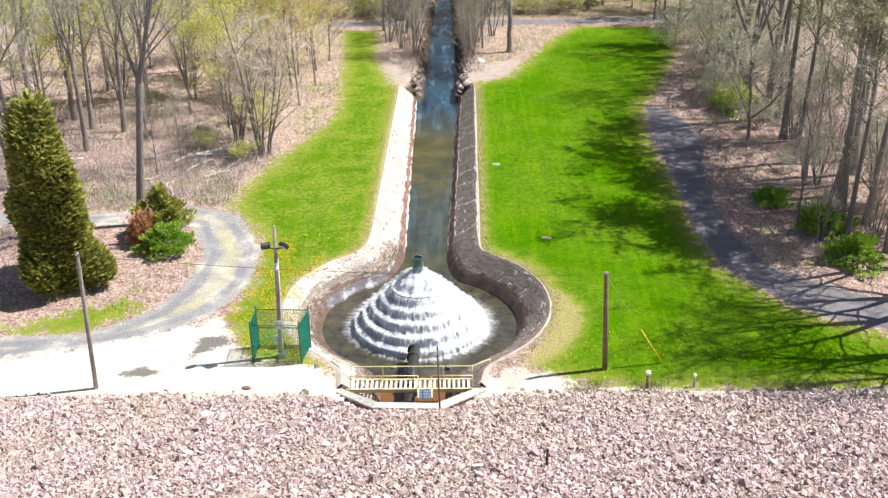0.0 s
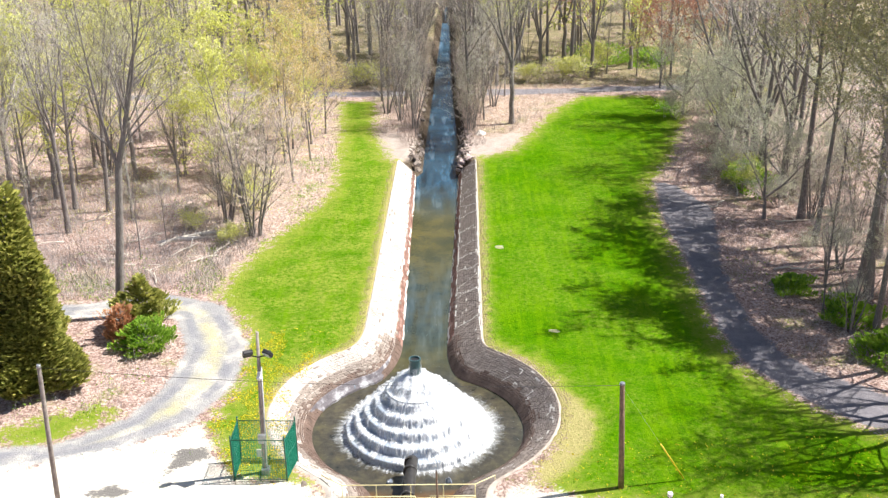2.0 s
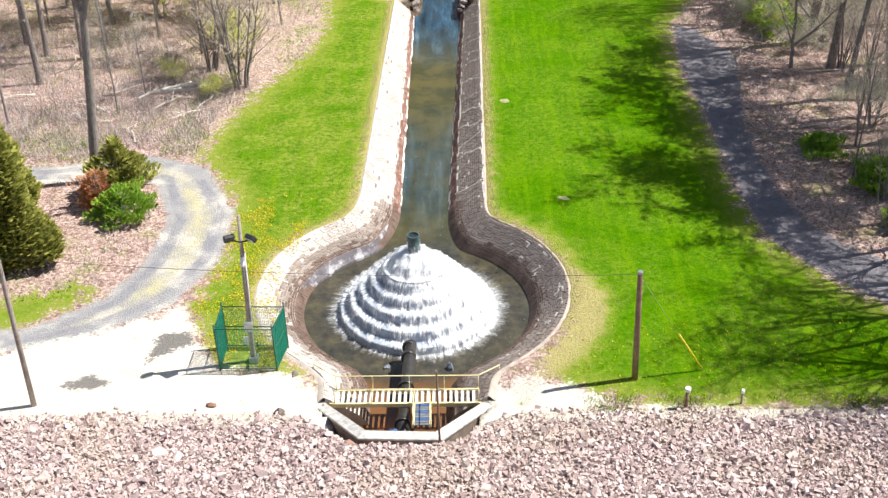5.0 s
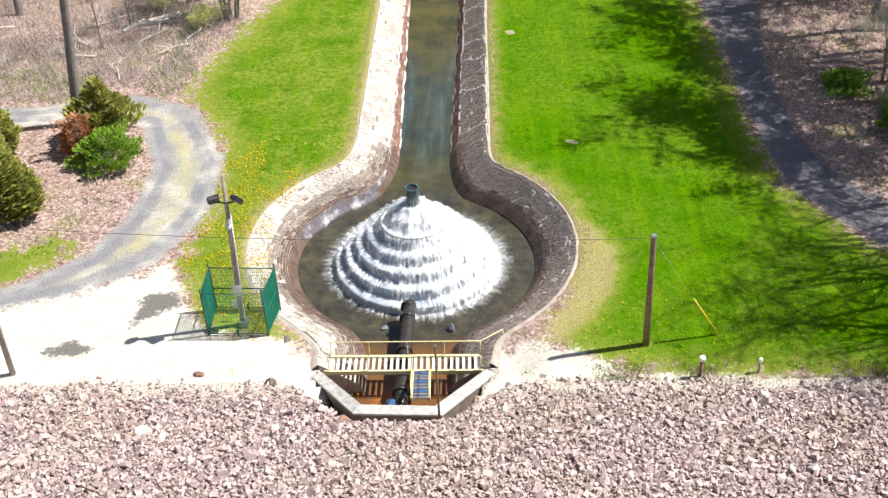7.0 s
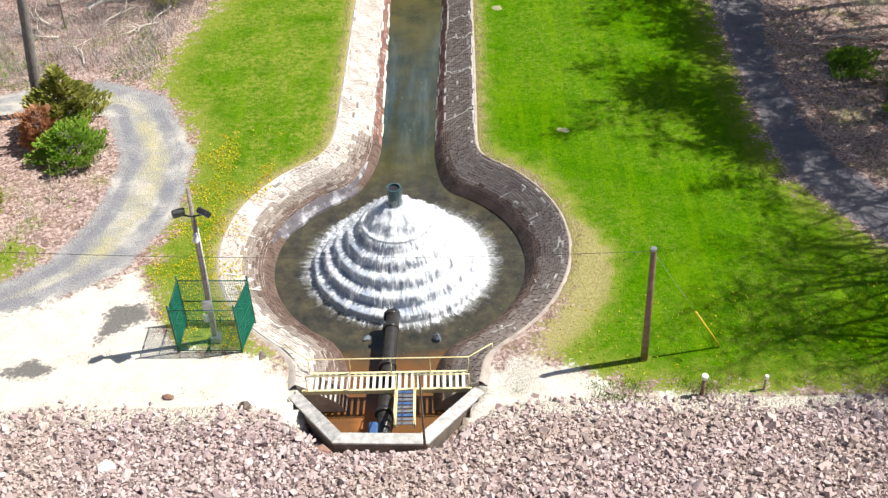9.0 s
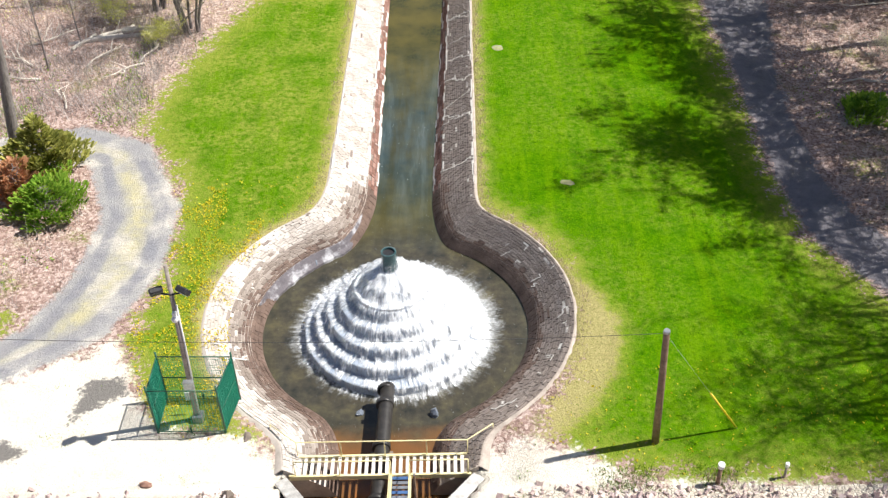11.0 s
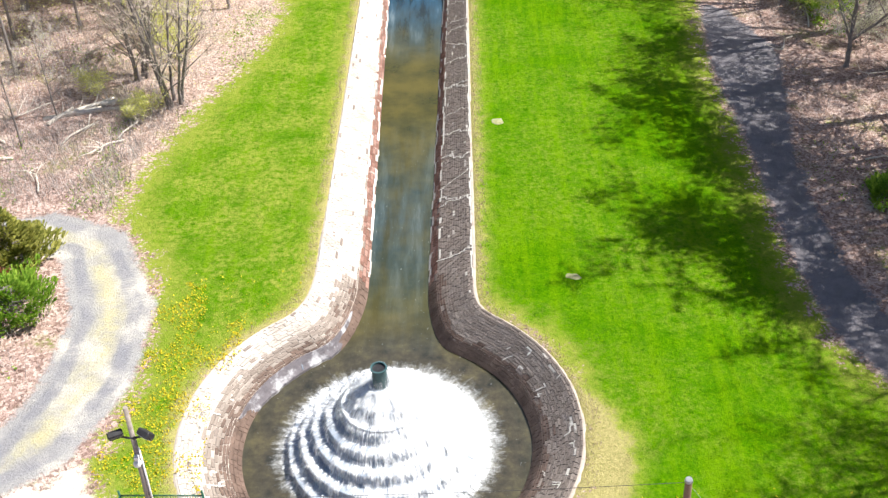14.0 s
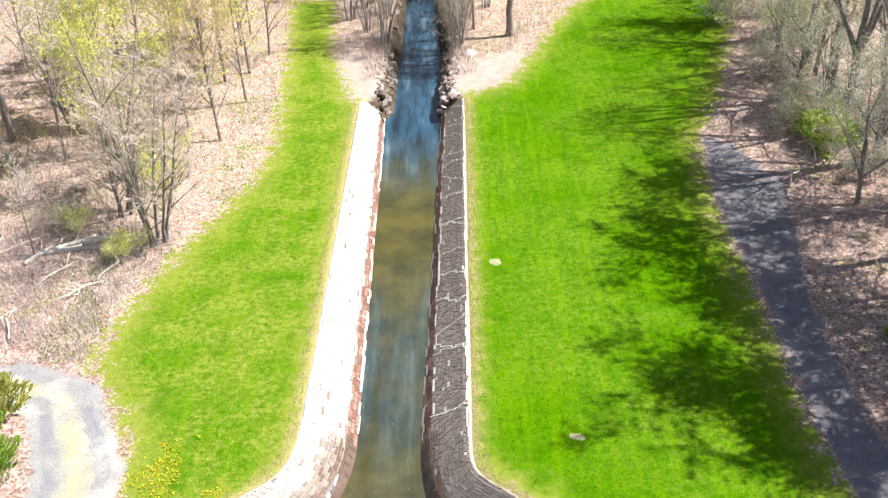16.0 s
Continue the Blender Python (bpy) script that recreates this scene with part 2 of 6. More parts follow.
def bank_material():
    k = Nodes("stony_earth")
    c = k.coords()
    n, f = k.noise(c, 1.2, 5), k.noise(c, 14.0, 4)
    earth = k.ramp(k.math('ADD', k.math('MULTIPLY', n, 0.5), k.math('MULTIPLY', f, 0.5)), (0.3, (0.10, 0.07, 0.058)), (0.7, (0.30, 0.24, 0.20)))
    sandy = k.step(k.math('ADD', k.attr("foot"), k.math('MULTIPLY', k.math('SUBTRACT', n, 0.5), 3.0)), -0.8, 0.8)
    # loose stones half sunk in the slope
    stones = k.t.nodes.new("ShaderNodeSeparateColor")
    k.put(stones.inputs[0], k.voronoi(c, 4.2, "Color"))
    gap = k.voronoi(c, 4.2, "Distance", 'DISTANCE_TO_EDGE')
    rock = k.ramp(k.math('ADD', k.math('MULTIPLY', stones.outputs[0], 0.75), k.math('MULTIPLY', f, 0.3)), (0.15, (0.22, 0.155, 0.145)), (0.5, (0.48, 0.375, 0.345)), (0.9, (0.74, 0.65, 0.60)))
    earth = k.mix(k.step(gap, 0.03, 0.10), earth, rock)
    k.bump(k.math('ADD', k.math('MULTIPLY', f, 0.4), k.step(gap, 0.0, 0.2)), 0.9, 0.08)
    return k.done(k.mix(sandy, earth, k.ramp(f, (0.3, (0.52, 0.45, 0.37)), (0.65, (0.76, 0.70, 0.61)))), 0.95, 0, 0.2)


def water_material():
    k = Nodes("stream_water")
    c = k.coords()
    n = k.noise(c, 0.35, 4)
    small = k.noise(k.scaled(c, (3.0, 1.0, 1.0)), 2.2, 4)
    spray = k.noise(k.radial(c, 16.0, 0.5), 1.0, 6, 0.75)
    fleck = k.noise(c, 4.2, 8, 0.85)
    v = k.math('ADD', k.math('MULTIPLY', k.math('SUBTRACT', spray, 0.5), 1.9), k.math('MULTIPLY', k.math('SUBTRACT', fleck, 0.5), 2.4))
    froth = k.step(k.math('ADD', k.attr("foam"), v), -0.55, 1.35)
    deep = k.ramp(n, (0.35, (0.046, 0.046, 0.012)), (0.65, (0.100, 0.084, 0.018)))
    # blue sky reflection and pale glints painted into the colour where deep rises
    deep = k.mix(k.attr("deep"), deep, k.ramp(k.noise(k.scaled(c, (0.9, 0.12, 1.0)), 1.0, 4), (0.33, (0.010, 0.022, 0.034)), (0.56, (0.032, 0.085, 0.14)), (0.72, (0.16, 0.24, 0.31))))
    # silt and weed show through the shallow pool
    bed = k.ramp(k.noise(c, 0.8, 6, 0.7), (0.3, (0.024, 0.025, 0.023)), (0.5, (0.058, 0.052, 0.038)), (0.7, (0.105, 0.092, 0.052)))
    deep = k.mix(k.math('MULTIPLY', k.step(k.attr("foam"), -2.0, -1.0), 0.95), deep, bed)
    rust = k.mix(k.step(k.math('ADD', k.attr("rust"), k.math('MULTIPLY', k.math('SUBTRACT', k.noise(c, 0.9, 5), 0.5), 2.0)), 0.2, 2.0), deep, (0.17, 0.080, 0.030))
    rust = k.mix(k.step(k.math('ADD', k.attr("rust"), k.math('MULTIPLY', k.math('SUBTRACT', n, 0.5), 1.5)), 2.2, 3.2), rust, (0.36, 0.14, 0.045))
    # flecks of froth that drift off down the channel
    drift = k.math('MULTIPLY', k.step(k.noise(k.scaled(c, (1.0, 0.35, 1.0)), 7.0, 5, 0.8), 0.66, 0.72), k.attr("drift"))
    white = k.math('MAXIMUM', froth, k.math('MULTIPLY', drift, 0.7))
    col = k.mix(white, rust, (0.80, 0.84, 0.88))
    ripple = k.math('ADD', small, k.math('ADD', k.math('MULTIPLY', k.noise(c, 9.0, 2), 0.3), k.math('MULTIPLY', k.math('MULTIPLY', spray, k.step(k.attr("foam"), -2.0, 0.0)), 1.6)))
    k.bump(ripple, 0.25, 0.06)
    return k.done(col, k.math('ADD', 0.05, k.math('MULTIPLY', white, 0.6)), 0, 0.5)


def fall_material(name, lo, hi, most=1.0):
    """Water broken into streaks: thin where its cover is low."""
    k = Nodes(name)
    streak = k.noise(k.radial(k.place(), 26.0, 0.75), 1.0, 6, 0.7)
    fine = k.noise(k.radial(k.place(), 75.0, 1.1), 1.0, 3, 0.6)
    body = k.noise(k.place(), 1.3, 6, 0.7)
    v = k.math('ADD', k.math('ADD', k.math('MULTIPLY', k.math('SUBTRACT', streak, 0.5), 2.3), k.math('MULTIPLY', k.math('SUBTRACT', fine, 0.5), 1.5)), k.math('MULTIPLY', k.math('SUBTRACT', body, 0.5), 2.0))
    alpha = k.math('MULTIPLY', k.step(k.math('ADD', k.attr("cover"), v), lo, hi), most)
    col = k.ramp(k.math('ADD', k.math('MULTIPLY', body, 0.6), k.math('MULTIPLY', streak, 0.4)), (0.34, (0.62, 0.68, 0.76)), (0.52, (0.86, 0.89, 0.93)))
    k.bump(k.math('ADD', streak, body), 0.5, 0.08)
    k.put(k.bsdf.inputs["Alpha"], alpha)
    return k.done(col, 0.45, 0, 0.3)


def bark_material(name, dark, light):
    k = Nodes(name)
    c = k.coords()
    n = k.noise(k.scaled(c, (5.0, 5.0, 0.9)), 3.0, 5)
    k.bump(n, 0.8, 0.03)
    return k.done(k.mix(k.math('MULTIPLY', k.random(), 0.4), k.ramp(n, (0.3, dark), (0.7, light)), light), 0.9, 0, 0.2)


def leaf_material(name, dark, light):
    k = Nodes(name)
    r = k.island()
    col = k.ramp(k.math('ADD', k.math('MULTIPLY', r, 0.8), k.math('MULTIPLY', k.random(), 0.2)), (0.1, dark), (0.9, light))
    k.done(col, 0.75, 0, 0.25)
    thin, both = k.t.nodes.new("ShaderNodeBsdfTranslucent"), k.t.nodes.new("ShaderNodeMixShader")
    k.put(thin.inputs["Color"], col)
    both.inputs[0].default_value = 0.45
    k.t.links.new(k.bsdf.outputs[0], both.inputs[1])
    k.t.links.new(thin.outputs[0], both.inputs[2])
    k.t.links.new(both.outputs[0], k.t.nodes["Material Output"].inputs[0])
    return k.m


M_GROUND = ground_material()
M_RIPRAP = stone_material("quarry_stone", ((0.15, (0.175, 0.122, 0.124)), (0.38, (0.42, 0.322, 0.318)), (0.64, (0.60, 0.487, 0.475)), (0.93, (0.80, 0.71, 0.69))), use="island", tint=(0.50, 0.41, 0.325))
M_RIPRAP_ONE = stone_material("quarry_stone_single", ((0.15, (0.175, 0.122, 0.124)), (0.38, (0.42, 0.322, 0.318)), (0.64, (0.60, 0.487, 0.475)), (0.93, (0.80, 0.71, 0.69))), tint=(0.50, 0.41, 0.325))
M_BANK = bank_material()
# sun and shade of the walls are put into pale west, dark east stones
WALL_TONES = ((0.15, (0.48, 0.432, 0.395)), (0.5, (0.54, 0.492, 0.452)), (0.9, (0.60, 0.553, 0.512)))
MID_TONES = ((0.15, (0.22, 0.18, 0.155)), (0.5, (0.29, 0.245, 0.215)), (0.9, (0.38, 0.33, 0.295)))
DARK_TONES = ((0.15, (0.20, 0.165, 0.147)), (0.5, (0.265, 0.222, 0.198)), (0.9, (0.345, 0.295, 0.265)))
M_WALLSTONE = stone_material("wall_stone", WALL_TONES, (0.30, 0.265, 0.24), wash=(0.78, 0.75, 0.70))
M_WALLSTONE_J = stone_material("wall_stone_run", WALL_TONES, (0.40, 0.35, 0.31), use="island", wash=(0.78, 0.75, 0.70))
M_DARKSTONE = stone_material("shade_dark_stone", DARK_TONES)
M_DARKSTONE_J = stone_material("shade_dark_stone_run", DARK_TONES, use="island")
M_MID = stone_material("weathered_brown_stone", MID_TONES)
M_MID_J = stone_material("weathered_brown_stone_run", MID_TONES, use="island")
RED_TONES = ((0.15, (0.17, 0.085, 0.065)), (0.5, (0.28, 0.155, 0.125)), (0.9, (0.43, 0.28, 0.24)))
M_RED = stone_material("red_algae_stone", RED_TONES)
M_RED_J = stone_material("red_algae_stone_run", RED_TONES, use="island")
M_LEDGE = stone_material("pale_lavender_stone", ((0.15, (0.10, 0.09, 0.10)), (0.5, (0.20, 0.185, 0.205)), (0.9, (0.34, 0.32, 0.35))), wash=(0.60, 0.60, 0.64), scale=3.0)
M_MORTAR = plain("mortar", (0.27, 0.23, 0.20), (0.52, 0.46, 0.41), 0.95, 0, 1.2, 0.5, 0.02)
M_PALEMORTAR = plain("pale_mortar", (0.40, 0.35, 0.31), (0.62, 0.56, 0.51), 0.95, 0, 1.2, 0.5, 0.02)
M_LIME = plain("white_lime_joint", (0.62, 0.59, 0.54), (0.85, 0.82, 0.78), 0.9, 0, 3.0, 0.4, 0.02)
M_ALGAE = plain("wet_red_algae_stone", (0.075, 0.048, 0.038), (0.22, 0.15, 0.12), 0.7, 0, 1.5, 0.6, 0.03)
M_WATER = water_material()
M_FALL = fall_material("falling_water", 0.10, 0.95)
M_MIST = fall_material("blown_spray", 0.2, 1.1, 0.75)
M_WETCONC = plain("wet_dark_concrete", (0.08, 0.10, 0.14), (0.28, 0.32, 0.38), 0.25, 0, 2.0, 0.5, 0.03)
M_WETSTEP = plain("film_of_water_on_concrete", (0.17, 0.22, 0.32), (0.54, 0.61, 0.70), 0.3, 0, 1.6, 0.6, 0.04)
# coping concrete: dark dapples of shade are put into its mottling
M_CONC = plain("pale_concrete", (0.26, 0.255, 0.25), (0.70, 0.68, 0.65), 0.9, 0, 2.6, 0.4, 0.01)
M_DARKCONC = plain("stained_shaded_concrete", (0.10, 0.08, 0.07), (0.28, 0.23, 0.19), 0.9, 0, 1.5, 0.4, 0.02)
M_YELLOW = plain("yellow_paint", (0.78, 0.66, 0.30), (0.88, 0.80, 0.50), 0.5, 0, 4.0)
M_WHITEBOARD = plain("pale_board", (0.60, 0.57, 0.52), (0.82, 0.79, 0.73), 0.8, 0, 5.0)
M_PIPE = plain("black_pipe", (0.012, 0.012, 0.014), (0.06, 0.055, 0.05), 0.4, 0, 3.0)
M_TEAL = plain("teal_pipe", (0.02, 0.06, 0.07), (0.08, 0.17, 0.18), 0.4, 0, 3.0)
M_BLUE = plain("blue_paint", (0.03, 0.08, 0.22), (0.08, 0.17, 0.36), 0.5, 0, 3.0)
M_TREAD = plain("grey_steel_tread", (0.16, 0.17, 0.20), (0.34, 0.36, 0.40), 0.5, 0.6, 4.0)
M_POLE = plain("weathered_pole_wood", (0.13, 0.08, 0.05), (0.32, 0.22, 0.15), 0.9, 0, 3.0, 0.5)
M_GREYPOLE = plain("grey_pole_wood", (0.20, 0.17, 0.15), (0.44, 0.39, 0.35), 0.9, 0, 3.0, 0.5)
M_STEEL = plain("galvanised_steel", (0.32, 0.33, 0.35), (0.56, 0.57, 0.58), 0.4, 0.7, 4.0)
M_BLACK = plain("black_metal", (0.015, 0.015, 0.018), (0.05, 0.05, 0.055), 0.5, 0.2, 4.0)
M_WHITE = plain("white_enamel", (0.70, 0.70, 0.70), (0.85, 0.85, 0.84), 0.4, 0, 4.0)
M_LENS = plain("lamp_glass", (0.35, 0.42, 0.50), (0.60, 0.66, 0.72), 0.15, 0, 4.0)
M_GUARD = plain("yellow_plastic", (0.75, 0.55, 0.03), (0.85, 0.66, 0.06), 0.4, 0, 4.0)
M_MESH = plain("green_windscreen", (0.015, 0.27, 0.18), (0.03, 0.42, 0.29), 0.6, 0, 8.0)
M_GREENPOST = plain("green_post", (0.01, 0.06, 0.04), (0.03, 0.13, 0.08), 0.5, 0, 4.0)
M_BARK = bark_material("grey_bark", (0.078, 0.068, 0.067), (0.36, 0.325, 0.315))
M_TWIG = plain("twig_wood", (0.33, 0.295, 0.285), (0.62, 0.57, 0.555), 0.9, 0, 0.6)
M_DARKTWIG = plain("dark_twig_wood", (0.20, 0.18, 0.175), (0.42, 0.39, 0.38), 0.9, 0, 0.6)
M_TANTWIG = plain("tan_twig_wood", (0.38, 0.30, 0.26), (0.66, 0.56, 0.50), 0.9, 0, 0.6)
M_OLIVEBUD = leaf_material("olive_buds", (0.36, 0.36, 0.18), (0.58, 0.56, 0.33))
M_BRUSH = plain("brush_wood", (0.33, 0.25, 0.22), (0.62, 0.52, 0.47), 0.9, 0, 0.6)
M_BUD = leaf_material("spring_buds", (0.62, 0.64, 0.12), (0.88, 0.90, 0.34))
M_GOLDBUD = leaf_material("golden_catkins", (0.62, 0.47, 0.17), (0.86, 0.72, 0.36))
M_PALEBUD = leaf_material("pale_buds", (0.42, 0.43, 0.28), (0.70, 0.70, 0.50))
M_REDBUD = leaf_material("red_buds", (0.36, 0.13, 0.08), (0.60, 0.32, 0.21))
M_CEDAR = leaf_material("cedar_foliage", (0.16, 0.19, 0.035), (0.64, 0.62, 0.18))
M_SHRUB = leaf_material("bright_leaf", (0.16, 0.32, 0.03), (0.42, 0.60, 0.08))
M_BROWNLEAF = leaf_material("brown_needles", (0.48, 0.24, 0.12), (0.74, 0.44, 0.27))
M_DANDELION = leaf_material("dandelion_yellow", (0.75, 0.58, 0.02), (0.85, 0.72, 0.06))
M_GRASS = leaf_material("grass_blade", (0.06, 0.19, 0.001), (0.22, 0.36, 0.01))
M_DRY = leaf_material("dry_stem", (0.34, 0.25, 0.20), (0.66, 0.54, 0.45))
M_CATKIN = leaf_material("grey_green_catkins", (0.52, 0.54, 0.37), (0.80, 0.81, 0.62))


# ---- building helpers ----
def mesh_of(name, verts, faces, mats, smooth=False, attrs=None):
    me = bpy.data.meshes.new(name)
    me.from_pydata(verts, [], faces)
    for m in (mats if isinstance(mats, (list, tuple)) else [mats]):
        me.materials.append(m)
    if smooth:
        me.polygons.foreach_set("use_smooth", [True] * len(me.polygons))
    for key, vals in (attrs or {}).items():
        a = me.attributes.new(key, 'FLOAT', 'POINT')
        a.data.foreach_set("value", np.asarray(vals, dtype=np.float32))
    me.update()
    return me


def part(name, data, material, parent, label=""):
    """One mesh object under a thing or a part; data is a bmesh or a mesh."""
    if isinstance(data, bmesh.types.BMesh):
        me = bpy.data.meshes.new(name)
        bmesh.ops.recalc_face_normals(data, faces=data.faces)
        data.to_mesh(me)
        data.free()
        me.materials.append(material)
    else:
        me = data
    ob = new(name, me)
    if parent is not None:
        ob.parent = parent
    if label:
        ob["label"] = label
    return ob


def thing(name, label, category, at=(0, 0, 0), rz=0, group="", kind=""):
    ob = new(name)
    ob.empty_display_size = 0.3
    ob.matrix_world = pose(*at, 0, 0, rz)
    return tagged(ob, label, category, group, kind)


def add_box(bm, lo, hi, bevel=0.0, m=None):
    vs = [bm.verts.new((x, y, z)) for x in (lo[0], hi[0]) for y in (lo[1], hi[1]) for z in (lo[2], hi[2])]
    fs = [bm.faces.new([vs[i] for i in q]) for q in ((0, 1, 3, 2), (4, 6, 7, 5), (0, 4, 5, 1), (2, 3, 7, 6), (0, 2, 6, 4), (1, 5, 7, 3))]
    if bevel:
        es = list({e for f in fs for e in f.edges})
        r = bmesh.ops.bevel(bm, geom=es, offset=bevel, segments=1, affect='EDGES', profile=0.5)
        vs = list({v for f in r["faces"] for v in f.verts} | {v for v in vs if v.is_valid})
    if m is not None:
        bmesh.ops.transform(bm, matrix=m, verts=vs)
    return bm


def box(lo, hi, bevel=0.0, m=None):
    return add_box(bmesh.new(), lo, hi, bevel, m)


def add_tube(bm, pts, radii, sides=8, caps=True):
    """A round bar along points."""
    pts = [Vector(p) for p in pts]
    if not isinstance(radii, (list, tuple)):
        radii = [radii] * len(pts)
    rings = []
    for i, p in enumerate(pts):
        d = (pts[min(i + 1, len(pts) - 1)] - pts[max(i - 1, 0)]).normalized()
        u = d.cross(Vector((0, 0, 1)) if abs(d.z) < 0.9 else Vector((1, 0, 0))).normalized()
        w = d.cross(u)
        rings.append([bm.verts.new(p + radii[i] * (math.cos(a) * u + math.sin(a) * w)) for a in [2 * math.pi * k / sides for k in range(sides)]])
    for a, b in zip(rings, rings[1:]):
        for k in range(sides):
            f = bm.faces.new((a[k], a[(k + 1) % sides], b[(k + 1) % sides], b[k]))
            f.smooth = sides > 4
    if caps:
        bm.faces.new(rings[0][::-1])
        bm.faces.new(rings[-1])
    return bm


def tube(pts, radii, sides=8, caps=True):
    return add_tube(bmesh.new(), pts, radii, sides, caps)


def lathe(profile, n=48, hollow=False):
    bm = bmesh.new()
    rings = [[bm.verts.new((r * math.cos(2 * math.pi * k / n), r * math.sin(2 * math.pi * k / n), z)) for k in range(n)] for r, z in profile]
    for a, b in zip(rings, rings[1:]):
        for k in range(n):
            bm.faces.new((a[k], a[(k + 1) % n], b[(k + 1) % n], b[k]))
    if not hollow:
        bm.faces.new(rings[0][::-1])
        bm.faces.new(rings[-1])
    return bm


# ---- plan of the ground ----
WATER_Z = -2.45
LAWN_WEST = [(-6, -9.9), (-8, -9.5), (-11.3, -9.0), (-12.8, -6.4), (-14.3, -2.8), (-13.7, 0), (-13.4, 2.9), (-13.5, 9), (-15, 13.5), (-16.9, 16.3), (-17.9, 18.5), (-17.1, 25), (-15.4, 30.6),
             (-11.5, 42), (-11, 48), (-12.2, 67), (-14, 86), (-8.5, 86), (-7.6, 68), (-6.1, 62.5), (-5, 57), (-3, 57), (-3, 9), (-9, 3), (-8, -6)]
VERGE = [(-30.5, -5.0), (-27.5, -2.6), (-22.2, 0.4), (-20.6, -1.4), (-23.6, -4.2), (-26.2, -5.2)]
LAWN_EAST = [(3, 9), (3, 57), (5.6, 57.5), (9.8, 60), (17.4, 80.3), (22, 87.5), (31.5, 87), (37, 82.5), (28.8, 55.3), (24.9, 46.8), (23.9, 35.8),
             (24, 25), (23.6, 11.8), (24.2, 4.9), (26.9, -0.2), (29.8, -3.4), (34, -6.5), (45, -11), (45, -12.8), (25, -12.8), (14, -12.8), (9, -11),
             (7.5, -10), (9, -5), (9, 4), (5, 8)]
ROAD = [(-28.8, 16.8), (-22.1, 18.8), (-16.9, 16.3), (-13.5, 9.1), (-13.4, 2.9), (-15.4, -2.6), (-19.6, -5.8), (-28.6, -8.7), (-70, -9.5), (-70, -6),
        (-29.8, -5.6), (-23.9, -4.9), (-19.9, -1.6), (-18.4, 3), (-18.2, 8.1), (-20.4, 13.9), (-24.3, 13.4), (-28.1, 13.8), (-45, 15), (-45, 18)]
SAND = [(-70, -9), (-28, -8.3), (-19, -5.4), (-14.6, -2.8), (-12.8, -6.4), (-11.3, -8.9), (-8, -9.4), (-6, -9.9), (-4, -11), (-4, -15), (-70, -15)]
SAND_EAST = [(4, -15), (4, -10.6), (7, -9.9), (9.5, -11), (11.5, -12.7), (30, -13.5), (70, -13.5), (70, -15)]
PATH_EAST = [(25.6, 47.5), (24.2, 36), (24.3, 25), (23.9, 11.8), (24.5, 4.9), (27.2, -0.2), (30, -3.4), (45, -11), (70, -15), (70, -9), (45, -6), (32.8, 0.5), (30, 3),
             (27.9, 5.8), (26.8, 10.7), (26.7, 18), (27.3, 24), (28.7, 31.5), (29.8, 38.9), (27.6, 46)]
PATH_FAR = [(-60, 88), (-30, 89.4), (-15, 88.8), (12, 88.6), (33, 90), (60, 91), (60, 94), (33, 93.2), (12, 91.8), (-15, 92), (-30, 92.5), (-60, 91)]
SOIL_EAST = [(4, 56), (7.5, 57.5), (10.2, 61), (12.5, 67), (11, 68.5), (7, 66), (5, 67), (4, 66)]
DRY_EAST = [(4, 56), (9.8, 58.4), (12, 65), (17.4, 80.3), (23, 89), (5, 89), (4, 66)]
SOIL_WEST = [(-5, 56.2), (-6.6, 58.5), (-7.4, 63), (-7.2, 67.6), (-5, 69), (-2, 68), (-1.6, 58), (-3, 56)]
DRY_WEST = [(-5, 56.5), (-6.1, 62), (-7.6, 68), (-8.4, 88), (-2, 88), (-2, 56.5)]
STRAW = [(-19.5, 19), (-24, 34), (-26, 52), (-24, 75), (-20, 88), (-13, 86), (-11.5, 67), (-10.5, 48), (-11, 42), (-15, 30.6), (-16.6, 25)]
PATCHES = [[(-20.0, -10.3), (-18.6, -9.6), (-17.1, -10.0), (-17.6, -10.8), (-19.2, -10.9)], [(-15.6, -8.6), (-15.4, -5.6), (-13.6, -5.4), (-12.9, -6.5), (-14.4, -7.3)]]
BANK_Y, BANK_SLOPE = -12.6, 0.36


def signed(poly, x, y):
    """Distance to a polygon's edge, positive inside."""
    p = np.array(poly, float)
    q = np.roll(p, -1, 0)
    best, inside = np.full(x.shape, 1e9), np.zeros(x.shape, bool)
    for (ax, ay), (bx, by) in zip(p, q):
        dx, dy = bx - ax, by - ay
        s = np.clip(((x - ax) * dx + (y - ay) * dy) / (dx * dx + dy * dy), 0, 1)
        best = np.minimum(best, np.hypot(x - ax - s * dx, y - ay - s * dy))
        if ay != by:
            inside ^= ((ay > y) != (by > y)) & (x < (bx - ax) * (y - ay) / (by - ay) + ax)
    return np.where(inside, best, -best)


def arc(cx, cy, r, a0, a1, n):
    return [(cx + r * math.cos(radians(a0 + (a1 - a0) * k / n)), cy + r * math.sin(radians(a0 + (a1 - a0) * k / n))) for k in range(n + 1)]


